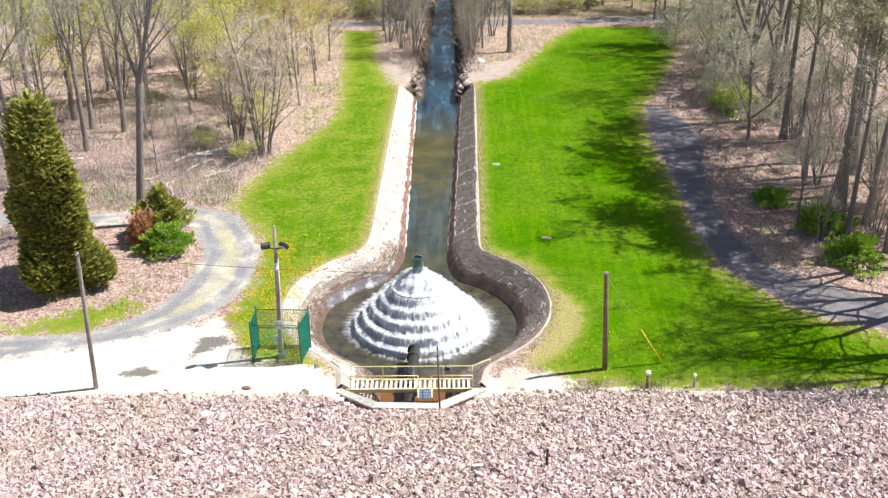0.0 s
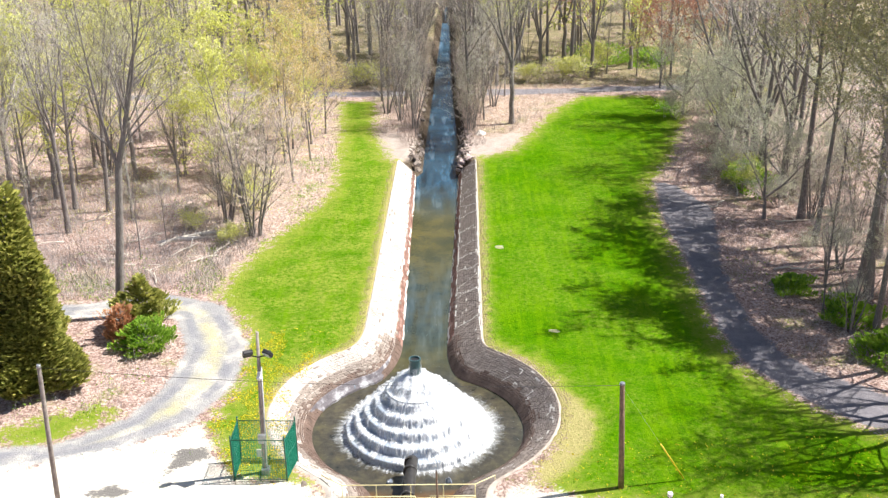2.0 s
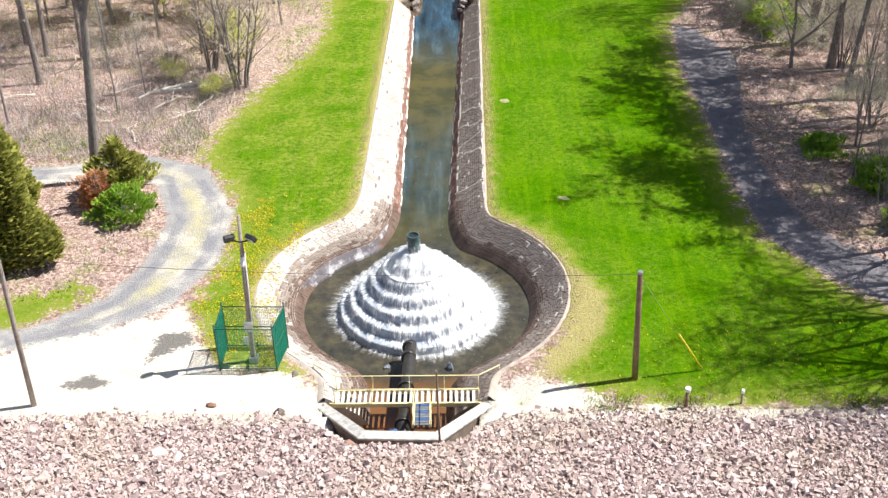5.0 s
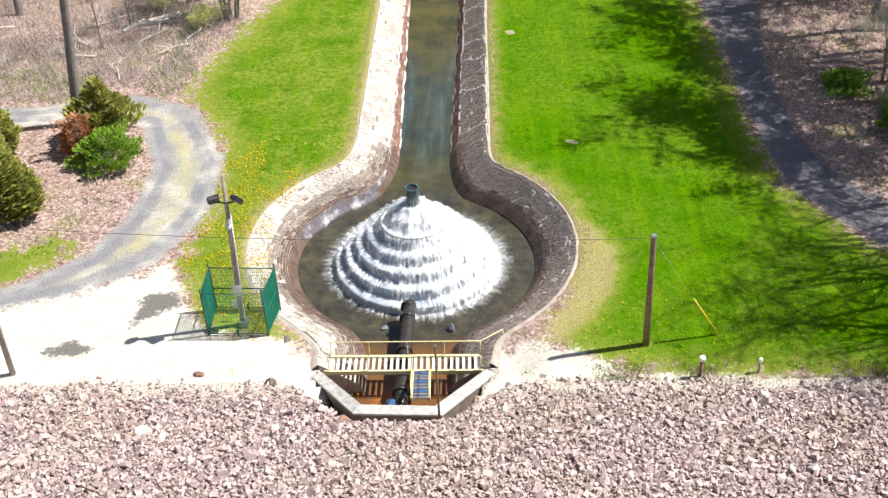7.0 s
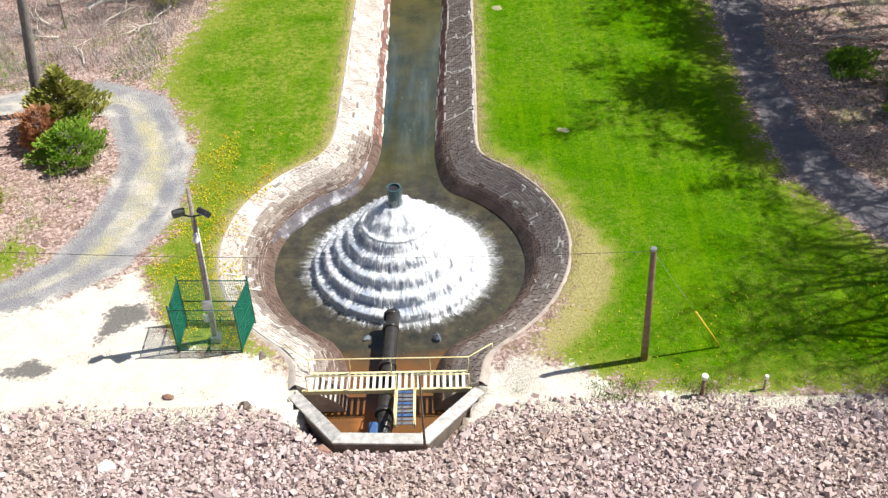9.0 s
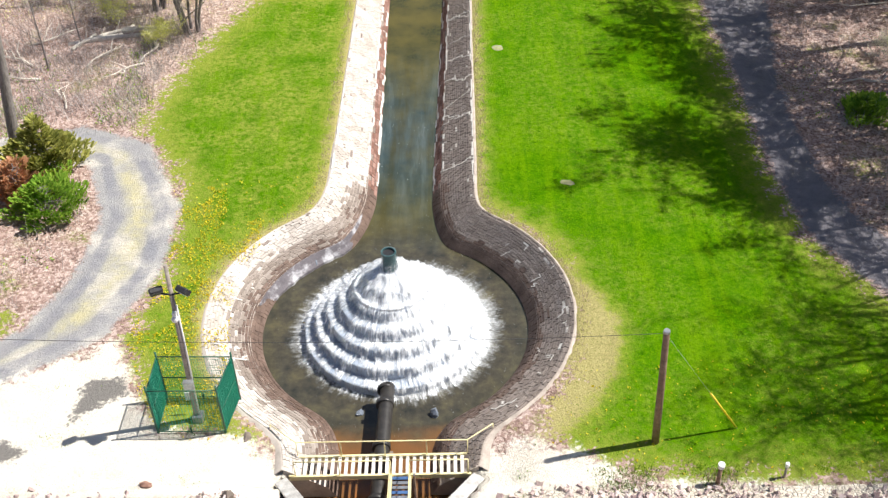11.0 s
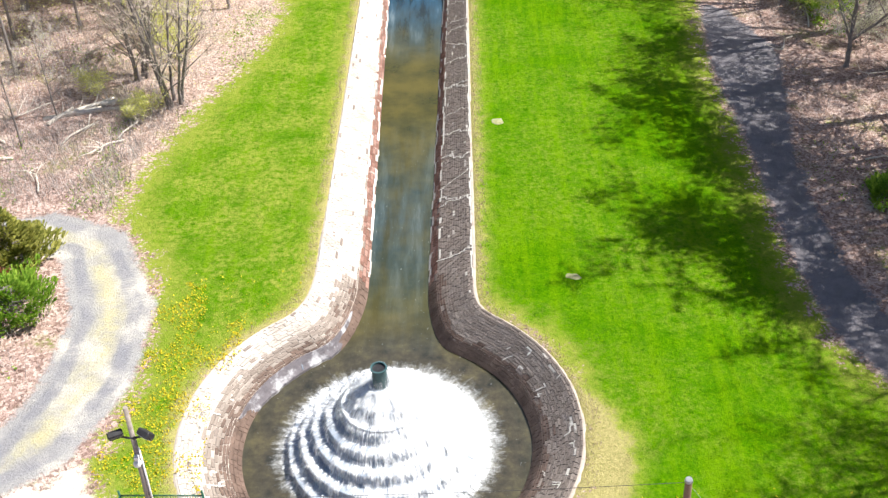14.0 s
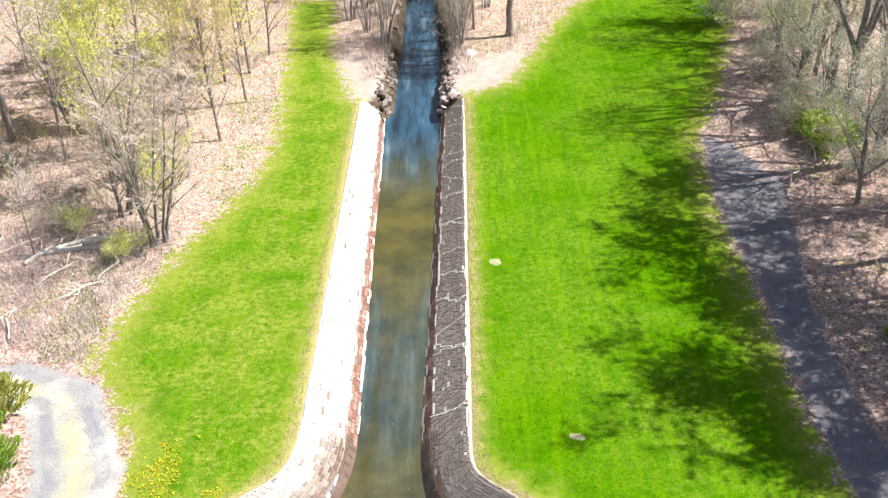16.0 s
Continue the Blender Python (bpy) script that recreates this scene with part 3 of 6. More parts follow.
def paired(outer_sections, inner_sections, counts):
    """Outer and inner edge of a sloped wall with matching stations."""
    out, inn = [], []
    for o, i, n in zip(outer_sections, inner_sections, counts):
        for src, dst in ((o, out), (i, inn)):
            p = np.array(src, float)
            d = np.r_[0, np.cumsum(np.hypot(*np.diff(p, axis=0).T))]
            s = np.linspace(0, d[-1], n + 1)[:-1]
            dst.extend(np.stack([np.interp(s, d, p[:, k]) for k in (0, 1)], 1).tolist())
    out.append(outer_sections[-1][-1])
    inn.append(inner_sections[-1][-1])
    out, inn = np.array(out), np.array(inn)
    for _ in range(14):
        for p in (out, inn):
            p[1:-1] = (p[:-2] + 2 * p[1:-1] + p[2:]) / 4
    return out, inn


# basin ring with its neck and the channel, one pair of edges a side
WALL_EAST = paired([[(5.5, 56.5), (4.85, 10.0)], arc(-0.1, -0.6, 10.1, 63, -61, 40), [(4.8, -9.43), (4.45, -11.25)]],
                   [[(3.4, 61.6), (2.0, 10.6)], arc(0.1, 0.45, 7.5, 73, -69, 40), [(2.45, -6.9), (2.0, -8.4), (2.1, -11.25)]], [150, 80, 10])
WALL_WEST = paired([[(-4.0, 56.5), (-4.4, 10.0)], arc(-0.1, -0.6, 10.1, 117, 241, 40), [(-5.0, -9.43), (-4.75, -11.25)]],
                   [[(-1.85, 61.6), (-1.5, 10.6)], arc(-0.15, 0.45, 7.3, 107, 248, 40), [(-2.75, -6.9), (-2.3, -8.4), (-2.3, -11.25)]], [150, 80, 10])
POOL = np.vstack([WALL_EAST[0], WALL_WEST[0][::-1], WALL_WEST[1][:1], WALL_EAST[1][:1]]).tolist()
STREAM = [(3.9, 53), (4.3, 58), (4.7, 70), (4.1, 92), (3.6, 130), (3.2, 190), (20, 320), (24, 320), (-0.4, 190), (-1.3, 130), (-1.9, 92), (-2.3, 70), (-2.4, 58), (-2.2, 53)]
HEAD_PIT = [(-3.8, -9.5), (3.6, -9.5), (3.9, -11.2), (4.6, -11.75), (1.78, -15.8), (-2.15, -15.8), (-5.0, -11.75), (-4.1, -11.2)]


# ---- ground, one sheet to the horizon ----
def axis_steps(lo, hi, step, reach):
    core = np.arange(lo, hi + step / 2, step)
    grow = step * 1.35 ** np.arange(1, 40)
    far = np.cumsum(grow)
    far = far[far < reach]
    return np.r_[lo - far[::-1], core, hi + far]


def height_noise(x, y, size, seed=0):
    """A smooth unevenness from a few waves."""
    rng = np.random.RandomState(seed)
    out = np.zeros_like(x)
    for _ in range(10):
        a, p, f = rng.uniform(0, 6.28), rng.uniform(0, 6.28), rng.uniform(0.5, 2.0) / size
        out += np.sin((x * math.cos(a) + y * math.sin(a)) * f * 6.28 + p)
    return out / 10


def dip(x, y):
    """The ground falls to the landing at both ends of the footbridge."""
    return -0.75 * (np.exp(-((x + 5.4) ** 2 + (y + 11.4) ** 2) / 3.0) + np.exp(-((x - 5.2) ** 2 + (y + 11.2) ** 2) / 3.0))


def ground_z(x, y):
    x, y = np.asarray(x, float), np.asarray(y, float)
    woods = np.clip(-np.maximum(signed(LAWN_WEST, x, y), signed(LAWN_EAST, x, y)) / 6, 0, 1)
    return 0.05 * height_noise(x, y, 6, 3) + woods * 0.25 * height_noise(x, y, 14, 5) * (y > -8) + dip(x, y)


def build_ground():
    xs, ys = axis_steps(-44, 48, 0.4, 1300), axis_steps(-15, 140, 0.4, 1300)
    X, Y = [a.ravel() for a in np.meshgrid(xs, ys)]
    z = ground_z(X, Y)
    pool, stream, pit = signed(POOL, X, Y), signed(STREAM, X, Y), signed(HEAD_PIT, X, Y)
    z = np.where(pool > -0.05, np.minimum(z, z - 0.1 - np.clip(pool, 0, 3) * 1.45), z)
    z = np.where(stream > 0, np.minimum(z, -np.clip(stream * 1.9, 0, 3.2)), z)
    z = np.where(pit > -0.05, -3.3, z)
    z = np.where(Y < -13.2, np.minimum(z, -0.6), z)
    n, m = len(xs), len(ys)
    i = np.arange(n * m).reshape(m, n)
    faces = np.stack([i[:-1, :-1], i[:-1, 1:], i[1:, 1:], i[1:, :-1]], -1).reshape(-1, 4)
    clip = lambda v: np.clip(v, -4, 4)
    attrs = {"lawn": clip(np.max([signed(p, X, Y) for p in (LAWN_WEST, LAWN_EAST, VERGE)], 0)), "rim": clip(-pool), "road": clip(signed(ROAD, X, Y)),
             "sand": clip(np.maximum(signed(SAND, X, Y), signed(SAND_EAST, X, Y))), "path": clip(np.maximum(signed(PATH_EAST, X, Y), signed(PATH_FAR, X, Y))),
             "soil": clip(np.maximum(signed(SOIL_EAST, X, Y), signed(SOIL_WEST, X, Y))), "straw": clip(np.max([signed(p, X, Y) for p in (STRAW, DRY_EAST, DRY_WEST)], 0)), "patch": clip(np.max([signed(p, X, Y) for p in PATCHES], 0))}
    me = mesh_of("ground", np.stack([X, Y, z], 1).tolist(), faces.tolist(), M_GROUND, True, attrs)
    return tagged(new("ground", me), "lawns, leaf litter, gravel track and pale sand", "ground", kind="structure")


build_ground()


def bank_z(x, y):
    return np.maximum(BANK_SLOPE * (BANK_Y - y), -0.2) + dip(x, y)


def build_bank():
    xs, ys = np.arange(-70, 71, 0.5), np.r_[np.arange(-12.4, -36, -0.3), np.arange(-36, -110, -3.0)]
    X, Y = [a.ravel() for a in np.meshgrid(xs, ys)]
    z = np.minimum(bank_z(X, Y), 25) - 0.12 + 0.06 * height_noise(X, Y, 1.6, 9)
    z = np.where(Y > -12.7, -0.7, z)
    pit = signed(HEAD_PIT, X, Y)
    z = np.where(pit > -0.45, -3.2, z)
    z = np.where((pit > -1.3) & (pit <= -0.45), z - 0.85, z)
    n, m = len(xs), len(ys)
    i = np.arange(n * m).reshape(m, n)
    faces = np.stack([i[:-1, :-1], i[1:, :-1], i[1:, 1:], i[:-1, 1:]], -1).reshape(-1, 4)
    me = mesh_of("embankment", np.stack([X, Y, z], 1).tolist(), faces.tolist(), M_BANK, True, {"foot": np.clip(Y + 14.3, -6, 3)})
    return tagged(new("embankment", me), "sloping earth dam face under quarry stone", "embankment", kind="structure")


EMBANKMENT = build_bank()


# ---- sloped stone walls of the basin and channel ----
def wall_low(x, y):
    """The rim follows the dip of the ground by the footbridge."""
    return -0.45 * (math.exp(-((x + 5.4) ** 2 + (y + 11.4) ** 2) / 3.0) + math.exp(-((x - 5.2) ** 2 + (y + 11.2) ** 2) / 3.0))


def wall_point(wall, s, u):
    """A point on a sloped wall: s in stations, u from the rim (0) to the water (1)."""
    out, inn = wall
    k = min(int(s), len(out) - 2)
    f = s - k
    o, i = out[k] * (1 - f) + out[k + 1] * f, inn[k] * (1 - f) + inn[k + 1] * f
    low = wall_low(o[0], o[1])
    us, zs = (0, 0.1, 0.8, 1.0, 1.13), (0.06 + low, -0.08 + low, -1.72, -2.5, -3.0)
    j = 3 if u >= 1 else 2 if u >= 0.8 else 1 if u >= 0.1 else 0
    z = zs[j] + (zs[j + 1] - zs[j]) * (u - us[j]) / (us[j + 1] - us[j])
    return Vector((o[0] * (1 - u) + i[0] * u, o[1] * (1 - u) + i[1] * u, z))


def build_wall(name, wall, label, seed, dark_share):
    rng = random.Random(seed)
    us = [-0.09, -0.02, 0.0, 0.12, 0.3, 0.5, 0.65, 0.8, 0.9, 1.0, 1.12]
    n = len(wall[0])
    verts, faces = [], []
    for s in range(n):
        for u in us:
            p = wall_point(wall, s, max(u, 0))
            if u < 0:
                q = wall_point(wall, s, 0.3)
                d = (p - q)
                d.z = 0
                p = p + d.normalized() * (0.1 if u == -0.02 else 0.65)
                p.z += -0.01 if u == -0.02 else -0.55
            verts.append(p - Vector((0, 0, 0.03)))
    w = len(us)
    for s in range(n - 1):
        for k in range(w - 1):
            faces.append((s * w + k, (s + 1) * w + k, (s + 1) * w + k + 1, s * w + k + 1))
    body = tagged(new(name, mesh_of(name, verts, faces, [M_MORTAR if dark_share > 0.2 else M_PALEMORTAR, M_ALGAE], True)), label, "wall", kind="structure")
    for f in body.data.polygons:
        if f.index % (w - 1) >= 7:
            f.material_index = 1
    # closed end under the footbridge
    ring = [wall_point(wall, n - 1.001, u) - Vector((0, 0, 0.03)) for u in us[2:]]
    end = bmesh.new()
    for a, b in zip(ring, ring[1:]):
        end.faces.new([end.verts.new(p) for p in (a, b, Vector((b.x, b.y, -3.1)), Vector((a.x, a.y, -3.1)))])
    part("end_face", end, M_MORTAR, body)
    # courses of stones
    seg = np.hypot(*np.diff((wall[0] + wall[1]) / 2, axis=0).T)
    total = np.r_[0, np.cumsum(seg)]
    rows = np.r_[np.linspace(0.0, 0.74, 14), np.linspace(0.78, 0.98, 4)]
    stones = []
    for r0, r1 in zip(rows, rows[1:]):
        d = 0.0
        while d < total[-1] - 0.6:
            ln = rng.uniform(0.28, 0.75)
            s0, s1 = np.interp([d + 0.02, min(d + ln, total[-1]) - 0.02], total, np.arange(n))
            g = 0.0045
            stones.append((s0, s1, r0 + g * rng.uniform(0.3, 1.6), r1 - g * rng.uniform(0.3, 1.6), rng.uniform(0.0, 0.03), d))
            d += ln
    near = sorted(stones, key=lambda q: -q[5])[:150]
    chosen = set(id(q) for q in near)
    jv, jf, jm = [], [], []
    quads = ((0, 3, 2, 1), (4, 5, 6, 7), (0, 1, 5, 4), (1, 2, 6, 5), (2, 3, 7, 6), (3, 0, 4, 7))
    for q in stones:
        s0, s1, r0, r1, up, d = q
        lo = [wall_point(wall, s, u) + Vector((0, 0, -0.04)) for s, u in ((s0, r0), (s1, r0), (s1, r1), (s0, r1))]
        c = sum(lo, Vector()) / 4
        hi = [c + (p - c) * rng.uniform(0.94, 0.985) + Vector((0, 0, 0.04 + up + rng.uniform(-0.012, 0.012))) for p in lo]
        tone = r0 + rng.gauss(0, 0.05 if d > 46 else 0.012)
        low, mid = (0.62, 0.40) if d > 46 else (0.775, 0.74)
        wet = (1 if d > 46 else 4) if tone > low else 2 if rng.random() < dark_share else 3 if tone > mid else 0
        if id(q) in chosen:
            vs = [p - c for p in lo + hi]
            ob = part("stone", mesh_of("stone", vs, quads, (M_WALLSTONE, M_ALGAE, M_DARKSTONE, M_MID, M_RED)[wet]), None, body)
            ob.location = c
        else:
            b = len(jv)
            jv += lo + hi
            jf += [tuple(b + k for k in f) for f in quads]
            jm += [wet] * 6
    run = part("stone_courses", mesh_of("stone_courses", jv, jf, [M_WALLSTONE_J, M_ALGAE, M_DARKSTONE_J, M_MID_J, M_RED_J]), None, body)
    run.data.polygons.foreach_set("material_index", jm)
    run["kind"] = "stuff"
    # white lime in some joints across and along the wall
    bm = bmesh.new()

    def lime(pts, wd):
        """A streak of lime through (metres along, u) points."""
        for a, b in zip(pts, pts[1:]):
            q = [(a[0] - wd, a[1]), (a[0] + wd, a[1]), (b[0] + wd, b[1]), (b[0] - wd, b[1])] if abs(a[1] - b[1]) > 0.02 else [(a[0], a[1] - wd * 0.4), (b[0], b[1] - wd * 0.4), (b[0], b[1] + wd * 0.4), (a[0], a[1] + wd * 0.4)]
            f = [wall_point(wall, float(np.interp(m, total, np.arange(n))), min(max(u, 0.0), 1.0)) for m, u in q]
            bm.faces.new([bm.verts.new(p + Vector((0, 0, 0.062))) for p in f])
    for k in range(34):
        ring = k >= 16
        if dark_share < 0.2 and k < 11:
            continue
        m = rng.uniform(54, total[-1] - 5) if ring else 3 + k * 2.7 + rng.uniform(-1.2, 1.2)
        u = rng.uniform(0.05, 0.6) if ring else 0.0
        pts = [(m, u)]
        slant = rng.uniform(-0.5, 0.5)
        for _ in range(rng.randint(1, 3) if ring else 9):
            if rng.random() < 0.45:
                pts.append((pts[-1][0] + rng.uniform(-0.4, 0.4), pts[-1][1]))
            pts.append((pts[-1][0] + slant * 0.3, pts[-1][1] + (rng.uniform(0.04, 0.09) if ring else 0.09)))
        lime(pts, rng.uniform(0.02, 0.045))
    for u, chance, last in ((0.015, 0.85 if dark_share > 0.2 else 0.3, total[-1] * 0.66), (0.765, 0.7, total[-1] * 0.60), (0.955, 0.8, total[-1] * 0.62)):
        m = 0.2
        while m < last:
            e = m + rng.uniform(0.3, 1.4)
            if rng.random() < chance:
                v = u + rng.uniform(-0.015, 0.02) * (1 if u < 0.5 else 2)
                lime([(m, v), (e, v)], rng.uniform(0.03, 0.075))
                if u > 0.5 and rng.random() < 0.4:
                    lime([(m, v), (m, v + rng.uniform(-0.14, 0.1))], 0.035)
            m = e
    part("lime_joint", bm, M_LIME, body, "white lime streaks in the joints")
    if dark_share < 0.2:
        # a pale ledge of stone just over the water, round the north-west of the pool
        v, f = [], []
        s0, s1 = np.interp([49.0, 59.5], total, np.arange(n))
        for k in range(49):
            s = s0 + (s1 - s0) * k / 48
            fat = math.sin(math.pi * k / 48) ** 0.5 * (1 + 0.25 * noise.noise(Vector((k * 0.35, 0, 0))))
            a, b = wall_point(wall, s, 0.80), wall_point(wall, s, 1.0)
            d = Vector((b.x - a.x, b.y - a.y, 0)).normalized()
            for along, z in ((0.0, 0.02), (0.10, 0.03), (0.42 * fat, -0.34), (0.74 * fat, -0.56 + 0.05 * noise.noise(Vector((k * 0.9, 3, 0)))), (0.78 * fat, -1.0)):
                v.append(a + d * along + Vector((0, 0, z)))
        f = [(k * 5 + q, k * 5 + q + 1, k * 5 + q + 6, k * 5 + q + 5) for k in range(48) for q in range(4)]
        part("ledge", mesh_of("ledge", v, f, M_LEDGE), None, body, "pale lavender stone ledge above the water")
    return body


# last number: share of shade-dark stones, east turned from the sun, west towards it
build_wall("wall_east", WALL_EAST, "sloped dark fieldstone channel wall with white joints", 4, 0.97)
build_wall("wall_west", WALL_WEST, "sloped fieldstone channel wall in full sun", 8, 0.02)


# ---- water ----
def build_water():
    xs, ys = np.arange(-9, 10, 0.3), np.arange(-16, 60, 0.3)
    X, Y = [a.ravel() for a in np.meshgrid(xs, ys)]
    inside = np.maximum(signed(POOL, X, Y), np.maximum(signed(HEAD_PIT, X, Y), signed(STREAM, X, Y))) > 0.2
    r = np.hypot(X, Y - 0.15)
    foam = 0.62 - (r - 4.95) / 1.05
    foam = np.where(r < 4.8, 2, foam) - np.clip(-Y - 0.5, 0, 5) * 0.10 + np.clip(Y - 3, 0, 2.5) * 0.1 + np.clip(X, -2, 4) * 0.05
    foam = np.maximum(foam, -1.1 - 0.9 * np.clip((r - 6.5) / 5.5, 0, 1))
    drift = np.maximum(np.clip(1.3 - np.abs(Y - 14) / 14, 0, 1) * (r > 6), np.where(r < 8.2, 0.55 + 0.08 * np.clip(X, -4, 5), 0))
    rust = np.clip((-6.2 - Y) * 0.8, 0, 2) + 1.2 * np.exp(-((X + 1.2) ** 2 + (Y + 12.0) ** 2) / 1.2)
    idx = np.arange(len(X)).reshape(len(ys), len(xs))
    quads = np.stack([idx[:-1, :-1], idx[:-1, 1:], idx[1:, 1:], idx[1:, :-1]], -1).reshape(-1, 4)
    quads = quads[inside[quads].any(1)]
    used, inv = np.unique(quads, return_inverse=True)
    co = np.stack([X, Y, np.full_like(X, WATER_Z)], 1)[used]
    # deep marks where the sky reflection is painted: pool, mid-channel and far end
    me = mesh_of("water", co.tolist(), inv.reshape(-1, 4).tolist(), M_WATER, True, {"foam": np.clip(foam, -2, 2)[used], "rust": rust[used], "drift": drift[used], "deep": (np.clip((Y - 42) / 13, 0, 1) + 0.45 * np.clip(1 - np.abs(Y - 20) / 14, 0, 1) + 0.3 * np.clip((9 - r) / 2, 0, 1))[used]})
    tagged(new("water", me), "murky olive water with white froth round the cascade", "water", kind="structure")
    line = [(0.5, 56.0, 4.6), (1.0, 70, 3.9), (1.3, 92, 3.4), (1.1, 130, 3.0), (1.4, 190, 2.6), (22, 320, 3)]
    v, f = [], []
    for x, y, w in line:
        v += [(x - w, y + 0.2, WATER_Z + 0.004), (x + w, y + 0.2, WATER_Z + 0.004)]
    f = [(2 * k, 2 * k + 1, 2 * k + 3, 2 * k + 2) for k in range(len(line) - 1)]
    # the reflected sky blue is painted along the whole stream
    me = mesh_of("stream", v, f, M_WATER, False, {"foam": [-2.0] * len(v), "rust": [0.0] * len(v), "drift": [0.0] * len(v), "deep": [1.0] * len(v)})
    tagged(new("stream", me), "still stream that runs on into the woods", "water", kind="structure")


build_water()


# ---- stepped cascade ----
TIERS = [(0.7, 2.15), (1.4, 1.55), (2.12, 0.9), (2.85, 0.22), (3.58, -0.48), (4.3, -1.2), (4.98, -1.92)]


def build_cascade():
    top = thing("cascade_fountain", "stepped round concrete cascade under white falling water", "fountain", (0, CASCADE_Y, 0))
    prof = [(0.36, 2.2)]
    for (r, z), (r2, z2) in zip(TIERS, TIERS[1:] + [(5.05, -3.0)]):
        prof += [(r - 0.04, z + 0.03), (r, z), (r, z2 + 0.05)]
    prof.append((5.0, -3.0))
    part("cone", lathe(prof[::-1], 72), M_WETSTEP, top, "wet blue-grey stepped concrete")
    riser = part("riser_pipe", lathe([(0.36, 1.9), (0.36, 3.3), (0.41, 3.32), (0.41, 3.42), (0.34, 3.42), (0.34, 2.4)], 28, True), M_TEAL, top, "upright teal steel pipe")
    part("water_plug", lathe([(0.345, 3.0), (0.345, 3.3)], 20), M_BLACK, riser)
    rng = random.Random(3)

    def sheet(name, material, label, lift, wave, thin):
        """A skin of water that lies on the treads and falls from lip to lip; its cover says how thick it runs."""
        prof = [(0.38, 2.16, 1.2), (0.60, 2.18, 1.2), (0.80, 2.02, 1.2), (1.05, 1.82, 1.15), (1.26, 1.68, 1.1)]
        for j, ((r, z), (r2, z2)) in enumerate(zip(TIERS, TIERS[1:] + [(5.3, -2.47)])):
            if not j:
                continue
            slant = (1.0, 1.8, 1.5, 1.25, 1.1, 1.0, 1.0)[j]
            bare = (1.0, 0.90, 0.74, 0.68, 0.64, 0.60, 0.50)[j]
            prof += [(r - 0.10, z + 0.10, 0.86), (r + 0.02, z + 0.06, 0.76), (r + 0.09 * slant, z - 0.12, (bare + 0.8) / 2), (r + 0.15 * slant, z + (z2 - z) * 0.45, bare), (r + 0.21 * slant, z + (z2 - z) * 0.78, bare + 0.1)]
            prof += [(r + 0.30 * slant, z2 + 0.18, 0.84), (r + 0.30 * slant + 0.12, z2 + 0.14, 0.92)] if j < 6 else [(r + 0.32, z2 + 0.10, 0.6), (r + 0.55, z2 + 0.03, 0.15)]
        n, m = 300, len(prof)
        v, cover = [], []
        for k in range(n):
            a = 2 * math.pi * k / n
            ca, sa = math.cos(a), math.sin(a)
            for r, z, c in prof:
                q = Vector((ca * r, sa * r, z))
                w = wave * (noise.noise(q * 2.3) + 0.6 * noise.noise(q * 6.1))
                out = r + lift + w * 0.8 + rng.uniform(-0.012, 0.012)
                v.append((ca * out, sa * out, z + lift * 0.8 + w * (0.3 if r > 5.1 else 1) + rng.uniform(-0.01, 0.01)))
                # sun and shade put into the cover: fuller sunny and far side, thin south-west
                side = 0.10 * ca + 0.10 * sa - 0.22 * max(0.0, -0.75 * ca - 0.66 * sa) ** 2 + 0.16 * noise.noise(Vector((ca * 3.4, sa * 3.4, r * 1.1)))
                cover.append(c + side * min(1.0, r / 3.0) - thin)
        f = [(k * m + q, ((k + 1) % n) * m + q, ((k + 1) % n) * m + q + 1, k * m + q + 1) for k in range(n) for q in range(m - 1)]
        ob = part(name, mesh_of(name, v, f, material, True, {"cover": cover}), None, top, label)
        ob["kind"] = "stuff"
    sheet("water_sheet", M_FALL, "white streaked sheet of falling water", 0.0, 0.05, 0.0)
    sheet("spray", M_MIST, "thin white spray over the steps", 0.13, 0.16, 0.30)
    # the pipe overflows all round its rim
    v, f, cover = [], [], []
    n = 60
    for k in range(n):
        a = 2 * math.pi * k / n
        for r, z, c in ((0.35, 3.41, -0.2), (0.42, 3.44, 0.0), (0.44, 3.3, 0.15), (0.45, 2.95, 0.28), (0.47, 2.5, 0.42), (0.58, 2.22, 1.0)):
            v.append((r * math.cos(a), r * math.sin(a), z))
            cover.append(c + 0.2 * math.sin(a) + 0.12 * math.cos(a))
    f = [(k * 6 + q, ((k + 1) % n) * 6 + q, ((k + 1) % n) * 6 + q + 1, k * 6 + q + 1) for k in range(n) for q in range(5)]
    part("overflow", mesh_of("overflow", v, f, M_FALL, True, {"cover": cover}), None, top, "thin white overflow on the pipe")["kind"] = "stuff"


build_cascade()


